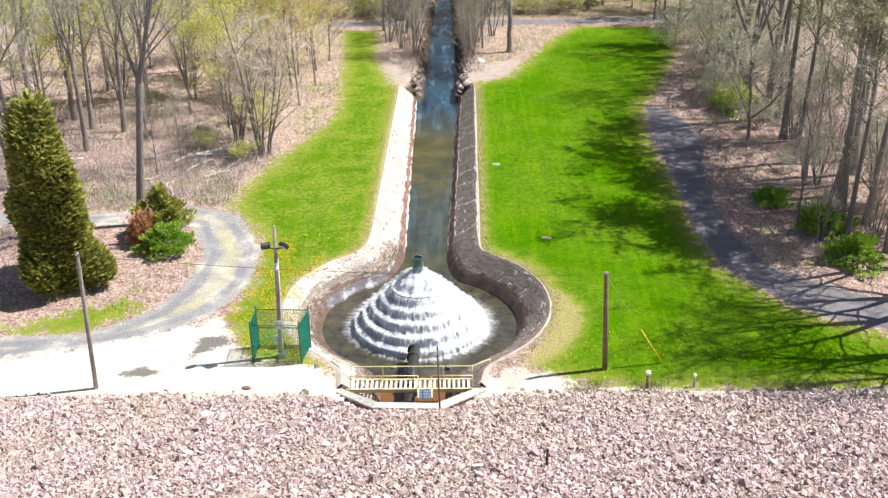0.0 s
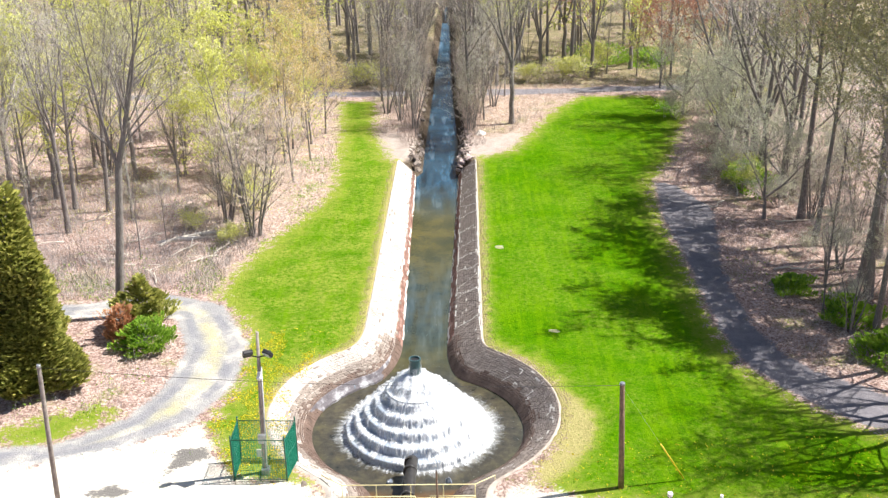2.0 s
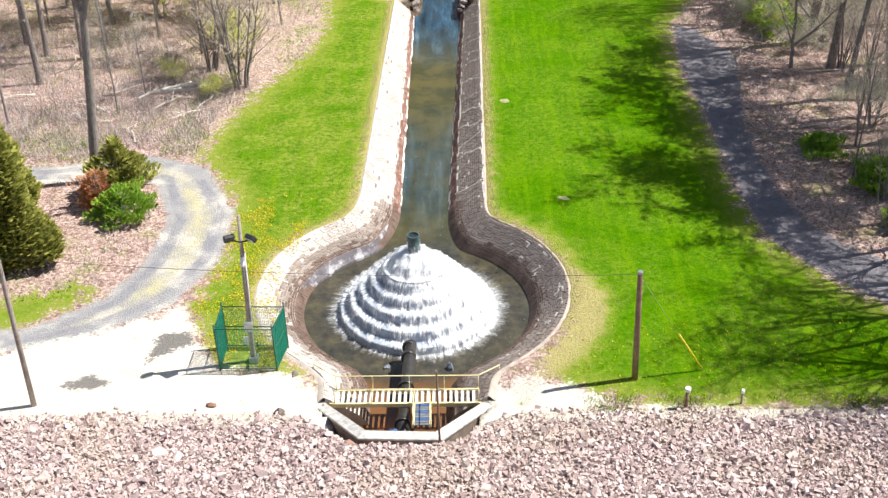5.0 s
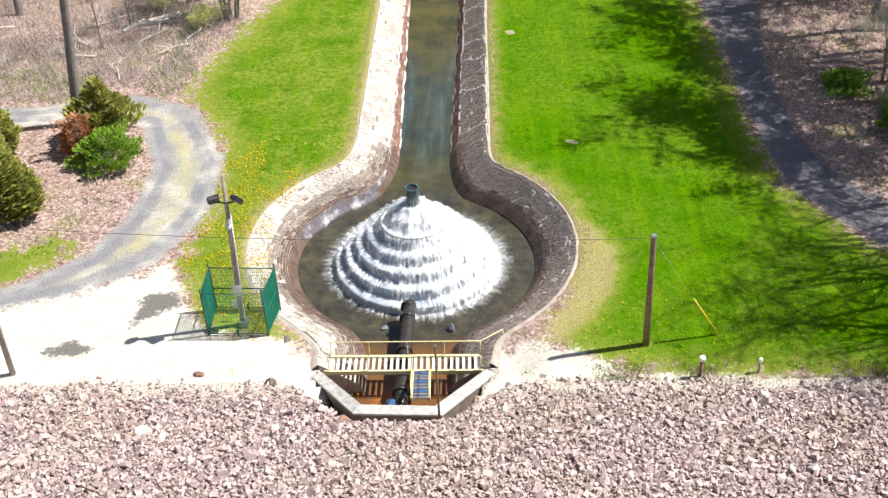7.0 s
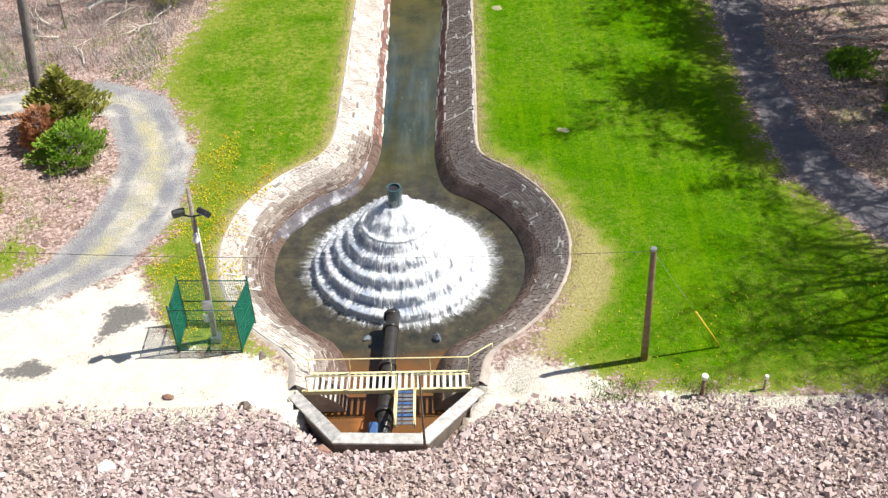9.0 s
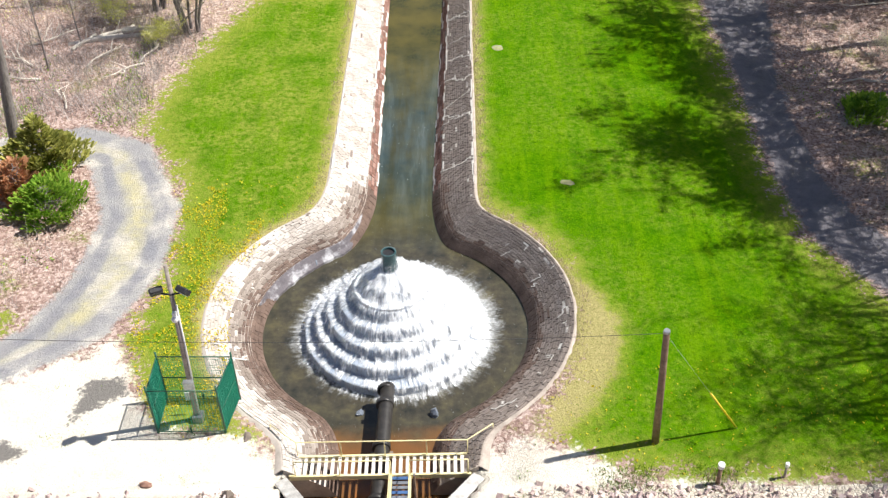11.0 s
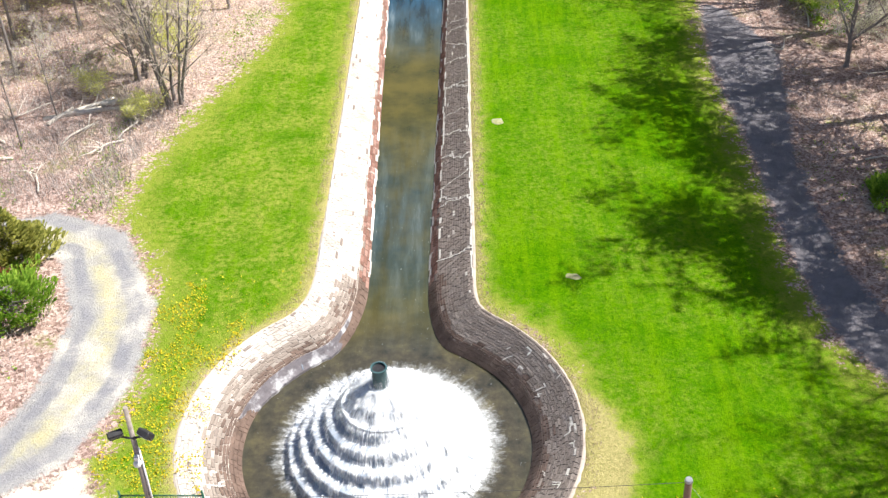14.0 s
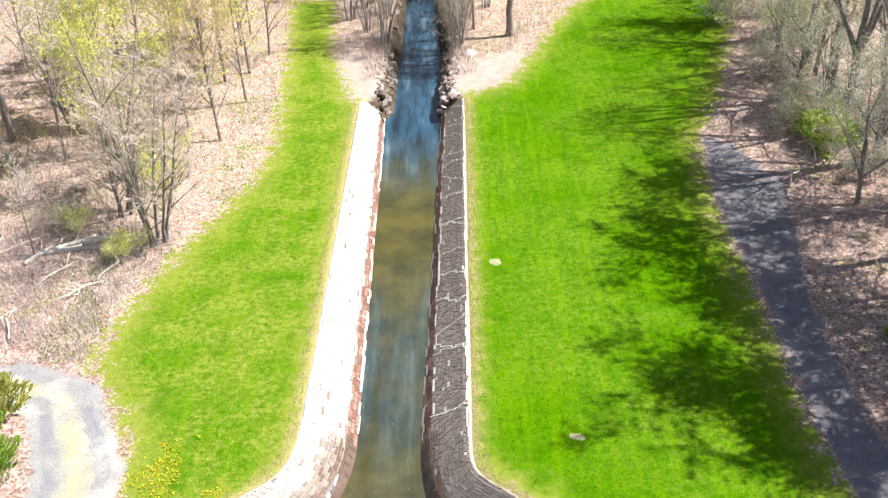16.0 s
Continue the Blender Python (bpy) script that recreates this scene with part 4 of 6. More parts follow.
# ---- headwall, footbridge, stairs ----
def build_headwall():
    hw = thing("headwall", "mottled concrete headwall with two sloping wing walls", "headwall", (0, 0, 0))
    inner = [Vector(p) for p in ((-4.65, -11.45, -0.82), (-2.05, -15.7, 1.02), (1.65, -15.8, 0.98), (4.25, -11.35, -0.82))]

    def offset(w):
        """The inner line moved outwards, with mitred corners."""
        out = []
        for k, p in enumerate(inner):
            n = []
            for a, b in ((k - 1, k), (k, k + 1)):
                if 0 <= a and b < len(inner):
                    d = inner[b] - inner[a]
                    n.append(Vector((d.y, -d.x, 0)).normalized())
            m = sum(n, Vector()).normalized()
            out.append(p + m * (w / max(m.dot(n[0]), 0.3)))
        return out
    core_in, core_out, cap_in, cap_out = offset(0.0), offset(0.5), offset(-0.05), offset(0.58)
    for k, name in enumerate(("wing_wall", "front_wall", "wing_wall")):
        # walls under the coping take dark concrete, so their shade is in the colour
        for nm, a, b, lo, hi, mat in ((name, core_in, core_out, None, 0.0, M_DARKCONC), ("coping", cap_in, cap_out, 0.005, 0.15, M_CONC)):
            base = [a[k], a[k + 1], b[k + 1], b[k]]
            bm = bmesh.new()
            top = [bm.verts.new(p + Vector((0, 0, hi))) for p in base]
            bot = [bm.verts.new(p + Vector((0, 0, lo)) if lo is not None else (p.x, p.y, -3.2)) for p in base]
            vs = top + bot
            for q in ((0, 1, 2, 3), (7, 6, 5, 4), (0, 4, 5, 1), (1, 5, 6, 2), (2, 6, 7, 3), (3, 7, 4, 0)):
                bm.faces.new([vs[i] for i in q])
            if nm == "coping":
                bmesh.ops.bevel(bm, geom=list(bm.edges), offset=0.02, segments=1, affect='EDGES')
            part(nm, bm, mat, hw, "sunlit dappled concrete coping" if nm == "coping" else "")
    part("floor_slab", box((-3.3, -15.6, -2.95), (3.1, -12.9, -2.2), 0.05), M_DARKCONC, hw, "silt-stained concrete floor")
    part("ledge", box((-2.9, -15.5, -2.19), (-0.9, -14.2, -1.5), 0.1), M_RUSTLEDGE, hw, "reddish concrete ledge")
    part("ledge", box((1.2, -15.5, -2.19), (2.4, -14.4, -1.6), 0.1), M_RUSTLEDGE, hw, "reddish concrete ledge")
    return hw


M_RUSTLEDGE = plain("reddish_concrete", (0.26, 0.15, 0.11), (0.46, 0.32, 0.26), 0.9, 0, 2.0, 0.5, 0.02)
build_headwall()
DECK_Z, DECK_Y0, DECK_Y1 = -0.78, -11.32, -10.15


def build_bridge():
    br = thing("footbridge", "yellow steel footbridge with a slatted pale deck", "footbridge", (0, 0, 0))
    for y in (DECK_Y0, DECK_Y1):
        part("beam", box((-4.5, y - 0.06, DECK_Z - 0.22), (4.1, y + 0.06, DECK_Z + 0.06), 0.01), M_YELLOW, br, "yellow steel side beam")
    x = -4.2
    slat = None
    while x < 3.95:
        me = slat or mesh_of("slat", [(a, b, c) for a in (0, 0.16) for b in (DECK_Y0 + 0.07, DECK_Y1 - 0.07) for c in (-0.05, 0.02)],
                             [(0, 1, 3, 2), (4, 6, 7, 5), (0, 4, 5, 1), (2, 3, 7, 6), (0, 2, 6, 4), (1, 5, 7, 3)], M_WHITEBOARD)
        slat = me
        ob = part("slat", me, None, br)
        ob.location = (x, 0, DECK_Z)
        x += 0.325
    top = DECK_Z + 1.06

    def rail(name, pts, r=0.03):
        part(name, tube(pts, r, 8), M_YELLOW, br)
    for z in (top,):
        rail("handrail", [(-5.6, -8.9, top - 0.1), (-4.2, DECK_Y1, z), (3.95, DECK_Y1, z), (5.2, -9.1, top - 0.1)])
        rail("handrail", [(-4.2, DECK_Y0, z), (0.32, DECK_Y0, z)])
        rail("handrail", [(1.22, DECK_Y0, z), (3.95, DECK_Y0, z)])
    for x in (-4.2, -2.1, 0.0, 2.0, 3.95):
        rail("post", [(x, DECK_Y1, DECK_Z), (x, DECK_Y1, top)], 0.026)
    for x in (-4.2, -2.1, 0.32, 1.22, 2.6, 3.95):
        rail("post", [(x, DECK_Y0, DECK_Z), (x, DECK_Y0, top)], 0.026)
    for x, y in ((-5.6, -8.9), (5.2, -9.1)):
        rail("post", [(x, y, -0.4), (x, y, top - 0.1)], 0.026)
    return br


build_bridge()


def build_stairs():
    st = thing("stairs", "yellow steel stairs with grey-blue open treads", "stairs", (0, 0, 0))
    y0, z0, y1, z1 = DECK_Y0 - 0.08, DECK_Z + 0.02, -15.3, 1.15
    for x in (0.32, 1.22):
        bm = bmesh.new()
        vs = [bm.verts.new((x + dx + (0.12 if y < -14 else 0), y, z)) for dx in (-0.05, 0.05) for y, z in ((y0, z0 - 0.2), (y0, z0 + 0.06), (y1, z1 + 0.06), (y1, z1 - 0.2))]
        for q in ((0, 1, 2, 3), (7, 6, 5, 4), (0, 4, 5, 1), (1, 5, 6, 2), (2, 6, 7, 3), (3, 7, 4, 0)):
            bm.faces.new([vs[i] for i in q])
        part("stringer", bm, M_YELLOW, st, "yellow steel stringer")
        part("handrail", tube([(x, y0, z0 + 1.0), (x + 0.12, y1, z1 + 0.95), (x + 0.12, y1, z1)], 0.026), M_YELLOW, st)
    for k in range(9):
        f = (k + 0.5) / 9
        y, z = y0 + (y1 - y0) * f, z0 + (z1 - z0) * f
        part("tread", box((0.38 + 0.12 * f, y - 0.085, z - 0.02), (1.16 + 0.12 * f, y + 0.085, z + 0.02), 0.006), M_BLUE if k % 3 == 0 else M_TREAD, st)
    return st


build_stairs()


def build_outlet_pipe():
    p = thing("outlet_pipe", "black ribbed supply pipe that feeds the cascade", "pipe", (0, 0, 0))
    part("barrel", tube([(-0.35, -15.5, -1.35), (-0.3, -12, -1.35), (-0.15, -6.6, -1.3), (-0.1, -5.2, -1.25)], 0.37, 20), M_PIPE, p)
    for y in (-5.4, -6.4, -9.2, -12.4):
        part("collar", tube([(-0.2 + (y + 6) * 0.02, y - 0.12, -1.32), (-0.2 + (y + 6) * 0.02, y + 0.12, -1.32)], 0.46, 20), M_PIPE, p)
    part("valve", box((-1.0, -14.6, -1.9), (-0.55, -13.4, -0.7), 0.08), M_BLUE, p, "blue painted valve body")
    part("saddle", box((-0.8, -9.6, -2.4), (0.3, -9.2, -1.6), 0.03), M_DARKCONC, p)


build_outlet_pipe()


# ---- poles and fence ----
def build_pole(name, label, base, top, r, mat):
    t = thing(name, label, "pole", base)
    d = Vector(top) - Vector(base)
    part("shaft", tube([(0, 0, -0.3), d * 0.5, d * 0.98, d], [r * 1.1, r, r * 0.85, r * 0.5], 12), mat, t)
    part("cap", tube([d * 0.985, d * 1.004], [r * 0.95, r * 0.8], 12), M_STEEL, t, "weathered metal pole cap")
    return t


build_pole("utility_pole", "brown wooden pole standing on the grass", (12.85, -10.26, 0), (12.55, -10.26, 7.3), 0.17, M_POLE)
build_pole("utility_pole", "slim grey wooden pole beside the sandy lot", (-20.9, -12.1, 0), (-20.5, -12.1, 9.9), 0.14, M_GREYPOLE)
build_pole("gauge_post", "thin rusty post against the headwall coping", (1.85, -16.6, 0.9), (1.75, -16.3, 5.6), 0.055, M_POLE)


def build_light():
    t = thing("flood_light_pole", "weathered pole with two floodlights and conduit", "light pole", (-9.25, -8.3, 0))
    H = 9.9
    lean = 0.35 / H
    X = lambda z: lean * z
    part("shaft", tube([(0, 0, -0.2), (X(5), 0, 5), (X(H), 0, H)], [0.15, 0.13, 0.09], 12), M_GREYPOLE, t)
    part("conduit", tube([(0.17, -0.06, 0.1), (X(5) + 0.16, -0.06, 5), (X(7.6) + 0.14, -0.05, 7.6)], 0.045, 8), M_WHITE, t, "pale conduit")
    part("crossarm", tube([(X(8.5) - 0.62, -0.1, 8.42), (X(8.5), -0.14, 8.3), (X(8.5) + 0.62, -0.1, 8.42)], 0.045, 8), M_BLACK, t)
    for sx, rz in ((-1, 25), (1, -35)):
        m = pose(X(8.5) + sx * 0.6, -0.15, 8.55, 35, 0, rz)
        hd = part("flood_lamp", box((-0.3, -0.14, -0.24), (0.3, 0.14, 0.24), 0.05, m), M_BLACK, t, "black floodlight head")
        part("lens", box((-0.25, -0.165, -0.19), (0.25, -0.145, 0.19), 0.005, m), M_LENS if sx > 0 else M_BLACK, hd)
    bm = bmesh.new()
    bmesh.ops.create_uvsphere(bm, u_segments=14, v_segments=8, radius=0.17, matrix=pose(X(7) + 0.02, -0.26, 6.95))
    part("camera_dome", bm, M_WHITE, t, "white dome housing")
    part("dome_bracket", box((X(7) - 0.08, -0.28, 7.05), (X(7) + 0.1, 0.02, 7.3), 0.03), M_WHITE, t)
    part("junction_box", box((-0.15, -0.38, 2.35), (0.32, -0.12, 2.95), 0.03), M_STEEL, t, "grey steel junction box")
    part("base_box", box((-0.16, -0.3, 0.0), (0.34, 0.24, 0.4), 0.03), M_STEEL, t)


build_light()


def build_fence():
    fn = thing("fence", "green mesh fence pen round the light pole", "fence", (0, 0, 0))
    c = {"fl": Vector((-11.0, -9.15, 0)), "fr": Vector((-7.7, -9.2, 0)), "br": Vector((-7.35, -7.0, 0)), "bl": Vector((-11.0, -6.9, 0))}
    H = Vector((0, 0, 3.0))
    for p in c.values():
        part("post", tube([p + Vector((0, 0, -0.2)), p + H + Vector((0, 0, 0.25))], 0.05, 10), M_GREENPOST, fn)
    for p in (c["fl"].lerp(c["fr"], 0.5), c["bl"].lerp(c["br"], 0.5)):
        part("post", tube([p + Vector((0, 0, -0.2)), p + Vector((0, 0, 0.35))], 0.04, 8), M_GREENPOST, fn)
    for a, b in (("fl", "bl"), ("fr", "br"), ("bl", "br"), ("fl", "fr")):
        for h in ((0.1, 1.5, 2.95) if (a, b) != ("fl", "fr") else (0.1, 2.95)):
            z = Vector((0, 0, h))
            part("rail", tube([c[a] + z, c[b] + z], 0.03, 8), M_GREENPOST, fn)
    # woven screens: fine crossing strips
    def screen(a, b, z0, z1, pitch, wid, name, deep=1.0):
        d, L = (b - a).normalized(), (b - a).length
        nrm = Vector((-d.y, d.x, 0)) * 0.012
        v, f = [], []
        k = 0.0
        while k < L:
            q = len(v)
            # upright strands, deeper than they are wide
            for c0, c1 in ((-wid, -1), (wid, -1), (wid, 1), (-wid, 1)):
                v += [a + d * (k + c0 / 2) + nrm * c1 * deep + Vector((0, 0, z)) for z in (z0, z1)]
            f += [(q + 2 * e, q + 2 * ((e + 1) % 4), q + 2 * ((e + 1) % 4) + 1, q + 2 * e + 1) for e in range(4)]
            k += pitch
        k = z0
        while k < z1:
            q = len(v)
            v += [a + nrm + Vector((0, 0, k)), b + nrm + Vector((0, 0, k)), b + nrm + Vector((0, 0, k + wid)), a + nrm + Vector((0, 0, k + wid))]
            f.append((q, q + 1, q + 2, q + 3))
            k += pitch
        part(name, mesh_of(name, v, f, M_MESH), None, fn, "green woven windscreen")["kind"] = "stuff"
    screen(c["fl"], c["bl"], 0.1, 2.95, 0.085, 0.016, "screen", 2.0)
    screen(c["fr"], c["br"], 0.1, 2.95, 0.085, 0.016, "screen", 2.0)
    screen(c["bl"], c["br"], 0.1, 2.95, 0.11, 0.016, "screen", 0.6)
    screen(c["fl"], c["fr"], 0.1, 2.95, 0.16, 0.012, "screen", 0.6)
    part("sign", box((-9.75, -7.9, 0.9), (-9.3, -7.86, 1.45), 0.01), M_WHITE, fn, "small pale notice plate")


build_fence()


def build_marker(x, y, h, r, label, mat):
    t = thing("marker_post", label, "marker post", (x, y, float(ground_z([x], [y])[0])))
    part("shaft", tube([(0, 0, -0.2), (0, 0, h)], r, 10), mat, t)
    part("cap", tube([(0, 0, h), (0, 0, h + 0.22)], r * 1.6, 12), M_WHITE, t, "white cap")


build_marker(15.25, -12.75, 1.15, 0.1, "dark steel vent post with a white cap", M_POLE)
build_marker(18.35, -12.45, 0.75, 0.06, "thin wooden marker post with a white cap", M_GREYPOLE)


def build_vent():
    x, y = 7.3, -27.7
    t = thing("vent_pipe", "thin dark steel pipe standing among the dam stones", "pipe", (x, y, float(bank_z(np.array([x]), np.array([y]))[0])))
    part("shaft", tube([(0, 0, -0.4), (0.02, 0, 0.9)], 0.06, 10), M_BLACK, t)
    part("cap", tube([(0.02, 0, 0.9), (0.02, 0, 1.0)], 0.09, 10), M_BLACK, t)


build_vent()


def build_guy():
    t = thing("guy_wire", "guy wire with a yellow plastic guard", "guy wire", (16.85, -9.5, 0))
    top = Vector((12.6, -10.26, 7.0)) - Vector((16.85, -9.5, 0))
    part("anchor", tube([(0.05, 0, -0.1), top * 0.04], 0.03, 8), M_STEEL, t)
    part("guard", tube([top * 0.012, top * 0.40], 0.05, 8), M_GUARD, t, "yellow plastic guard")
    part("strand", tube([top * 0.03, top], 0.006, 5), M_STEEL, t)
    return t


def build_cable():
    t = thing("overhead_cable", "thin dark cable strung between the wooden poles", "cable", (0, 0, 0))
    a, b = Vector((-20.5, -12.1, 9.75)), Vector((12.56, -10.26, 7.15))
    pts = []
    for k in range(25):
        f = k / 24
        pts.append(a.lerp(b, f) + Vector((0, 0, -0.5 * 4 * f * (1 - f))))
    part("wire", tube(pts, 0.011, 5), M_BLACK, t)


build_cable()
build_guy()


M_RUSTSTONE = plain("red_sandstone", (0.20, 0.10, 0.07), (0.42, 0.26, 0.20), 0.9, 0, 2.0, 0.6, 0.03)


def rock(at, size, label, mat, seed, name="rock"):
    rng = random.Random(seed)
    bm = bmesh.new()
    bmesh.ops.create_icosphere(bm, subdivisions=1, radius=1)
    for v in bm.verts:
        n = 1 + 0.7 * noise.noise(v.co * 1.7 + Vector((seed * 3.7, 0, 0)))
        v.co = Vector((v.co.x * size[0] * n, v.co.y * size[1] * n, v.co.z * size[2] * n))
    ob = part(name, bm, mat, None)
    ob.matrix_world = pose(*at, 0, 0, rng.uniform(0, 360))
    return tagged(ob, label, name)


M_LAWNSTONE = plain("lichened_slab", (0.20, 0.22, 0.08), (0.38, 0.37, 0.22), 0.9, 0, 4.0, 0.5, 0.02)
rock((7.07, 28.6, float(ground_z([7.07], [28.6])[0])), (0.42, 0.5, 0.03), "flat pale stone slab sunk in the lawn", M_LAWNSTONE, 1)
rock((10.75, 10.8, float(ground_z([10.75], [10.8])[0])), (0.45, 0.3, 0.025), "flat pale stone sunk in the lawn", M_LAWNSTONE, 2)
rock((6.2, 67.6, -0.2), (0.8, 0.9, 0.7), "large white boulder on the stream bank", M_LIME, 3)
rock((2.35, -6.2, -2.4), (0.3, 0.25, 0.45), "dark wet rock standing in the pool", M_WETCONC, 4)
rock((-1.6, -6.0, -2.4), (0.28, 0.2, 0.15), "dark wet rock standing in the pool", M_WETCONC, 5)
rock((-5.0, 6.1, -2.35), (0.3, 0.25, 0.3), "dark wet rock at the pool edge", M_WETCONC, 6)
rock((-6.7, -9.3, -0.2), (0.45, 0.4, 0.22), "flat brown stone beside the fence", M_DARKCONC, 7)
rock((-2.9, -16.9, 0.9), (0.6, 0.5, 0.45), "large reddish stone against the headwall", M_RUSTSTONE, 8)
rock((-10.9, -12.3, 0.07), (0.34, 0.2, 0.13), "loose red-brown stone on the sand", M_RUSTSTONE, 9)
rock((-7.0, -13.0, 0.15), (0.32, 0.3, 0.25), "loose dark stone on the sand", M_DARKCONC, 10)
rock((-12.1, -18.1, 2.0), (0.5, 0.35, 0.25), "bleached white stone among the riprap", M_LIME, 11)


# ---- trees ----
def spike(v, f, p, d, ln, w):
    side = d.cross(Vector((0.3, 0.5, 0.8))).normalized() * w
    b = len(v)
    v += [p - side, p + side, p + d * ln]
    f.append((b, b + 1, b + 2))


def ring_tube(v, f, pts, radii, sides):
    prev = None
    for i, p in enumerate(pts):
        d = (pts[min(i + 1, len(pts) - 1)] - pts[max(i - 1, 0)]).normalized()
        u = d.cross(Vector((0, 0, 1)) if abs(d.z) < 0.9 else Vector((1, 0, 0))).normalized()
        w = d.cross(u)
        b = len(v)
        v += [p + radii[i] * (math.cos(a) * u + math.sin(a) * w) for a in [2 * math.pi * k / sides for k in range(sides)]]
        if prev is not None:
            f += [(prev + k, prev + (k + 1) % sides, b + (k + 1) % sides, b + k) for k in range(sides)]
        prev = b


def grow(seed, height, r0, first=0.35, limbs=11, sub=5, twigs=4, spikes=4, buds=3, bud=0.10, up=0.55, reach=0.36, stems=1, lean=0.03, sway=0.02, splay=0.17, fork=0, fork_at=0.45):
    """Wood, twigs and buds of one bare spring tree."""
    rng = random.Random(seed)
    wv, wf, tv, tf, lv, lf = [], [], [], [], [], []

    def leaf(p):
        s = bud * rng.uniform(0.6, 1.4)
        a = Vector((rng.uniform(-1, 1), rng.uniform(-1, 1), rng.uniform(-1, 1))).normalized()
        b_ = a.cross(Vector((rng.uniform(-1, 1), rng.uniform(-1, 1), rng.uniform(-1, 1)))).normalized()
        b = len(lv)
        lv.extend([p + a * s, p + b_ * s * 1.1, p - a * s])
        lf.append((b, b + 1, b + 2))

    def branch(p, d, ln, r, level):
        n = (8, 5, 3, 2)[level]
        pts, radii, q, dd = [p], [r], p.copy(), d.copy()
        for k in range(n):
            wob = (sway, 0.16, 0.22, 0.25)[level]
            dd = (dd + Vector((rng.gauss(0, wob), rng.gauss(0, wob), rng.gauss(0, wob) * 0.6 + (0.05 if level else 0.0)))).normalized()
            q = q + dd * ln / n
            pts.append(q.copy())
            radii.append(max(r * (1 - 0.88 * (k + 1) / n), 0.006))
        if level == 0 and not fork:
            radii[0] *= 1.35
        if level < 2:
            ring_tube(wv, wf, pts, radii, (7, 5)[level])
        elif level == 2:
            ring_tube(tv, tf, pts, radii, 3)
        else:
            for a, b in zip(pts, pts[1:]):
                spike(tv, tf, a, (b - a).normalized(), (b - a).length * 1.1, 0.012)
        count = (limbs, sub, twigs, 0)[level]
        lo = (first, 0.25, 0.25, 0)[level]
        for c in range(count):
            f = lo + (1 - lo) * (c + rng.uniform(0.1, 0.9)) / count
            x = f * n
            k = min(int(x), n - 1)
            at = pts[k].lerp(pts[k + 1], x - k)
            main = (pts[k + 1] - pts[k]).normalized()
            az = rng.uniform(0, 2 * math.pi)
            side = Vector((math.cos(az), math.sin(az), 0))
            dr = (main * up + side * (1 - up * 0.6) + Vector((0, 0, 0.12))).normalized() if level == 0 else (main + Vector((rng.gauss(0, .6), rng.gauss(0, .6), rng.gauss(0, .45)))).normalized()
            l2 = ln * reach * (1.25 - 0.75 * f) * rng.uniform(0.7, 1.2) if level == 0 else ln * rng.uniform(0.35, 0.6)
            branch(at, dr, l2, max(radii[k] * (0.5 if level == 0 else 0.55), 0.01), level + 1)
        if level >= 2:
            for _ in range(spikes if level == 3 else 2):
                x = rng.uniform(0.2, 1) * n
                k = min(int(x), n - 1)
                at = pts[k].lerp(pts[k + 1], x - k)
                dr = (dd + Vector((rng.gauss(0, .7), rng.gauss(0, .7), rng.gauss(0, .5)))).normalized()
                sl = rng.uniform(0.3, 1.0)
                spike(tv, tf, at, dr, sl, 0.014)
                for _ in range(buds):
                    leaf(at + dr * sl * rng.uniform(0.2, 1.05))
    for s in range(stems):
        tilt = Vector((rng.gauss(0, lean), rng.gauss(0, lean), 1)) if stems == 1 else Vector((math.cos(s * 2.4), math.sin(s * 2.4), 0)) * rng.uniform(0.03, splay) + Vector((0, 0, 1))
        if fork:
            # a clean bole that divides into steep limbs
            pts = [Vector((rng.gauss(0, 0.05), rng.gauss(0, 0.05), -0.3 + (height * fork_at + 0.3) * k / 6)) for k in range(7)]
            ring_tube(wv, wf, pts, [r0 * (1.35 if k == 0 else 1 - 0.05 * k) for k in range(7)], 9)
            for c in range(fork):
                at = pts[5].lerp(pts[6], rng.uniform(0, 0.9)) if c else pts[6] - Vector((0, 0, 0.2))
                a = c * 2.4 + rng.uniform(-0.4, 0.4)
                w = rng.uniform(0.22, splay) if c else 0.06
                branch(at, Vector((math.cos(a) * w, math.sin(a) * w, 1)).normalized(), height * (1 - fork_at) * rng.uniform(0.75, 1.05), r0 * rng.uniform(0.4, 0.62), 0)
            continue
        branch(Vector((0, 0, -0.3)) + (Vector((math.cos(s * 2.4), math.sin(s * 2.4), 0)) * 0.35 if stems > 1 else Vector()), tilt.normalized(), height * (1 if s == 0 else rng.uniform(0.6, 0.95)), r0 * (1 if s == 0 else 0.7), 0)
    return (wv, wf), (tv, tf), (lv, lf)


def tree(name, label, category, budmat, twigmat=None, **kw):
    w, t, l = grow(**kw)
    ob = thing(name, label, category, (0, 0, -500))
    part("trunk", mesh_of("trunk", *w, M_BARK, True), None, ob, "ridged grey bark")
    part("branchwork", mesh_of("branchwork", *t, twigmat or M_TWIG), None, ob)["kind"] = "stuff"
    part("crown", mesh_of("crown", *l, budmat), None, ob, "thin haze of opening buds")["kind"] = "stuff"
    return ob


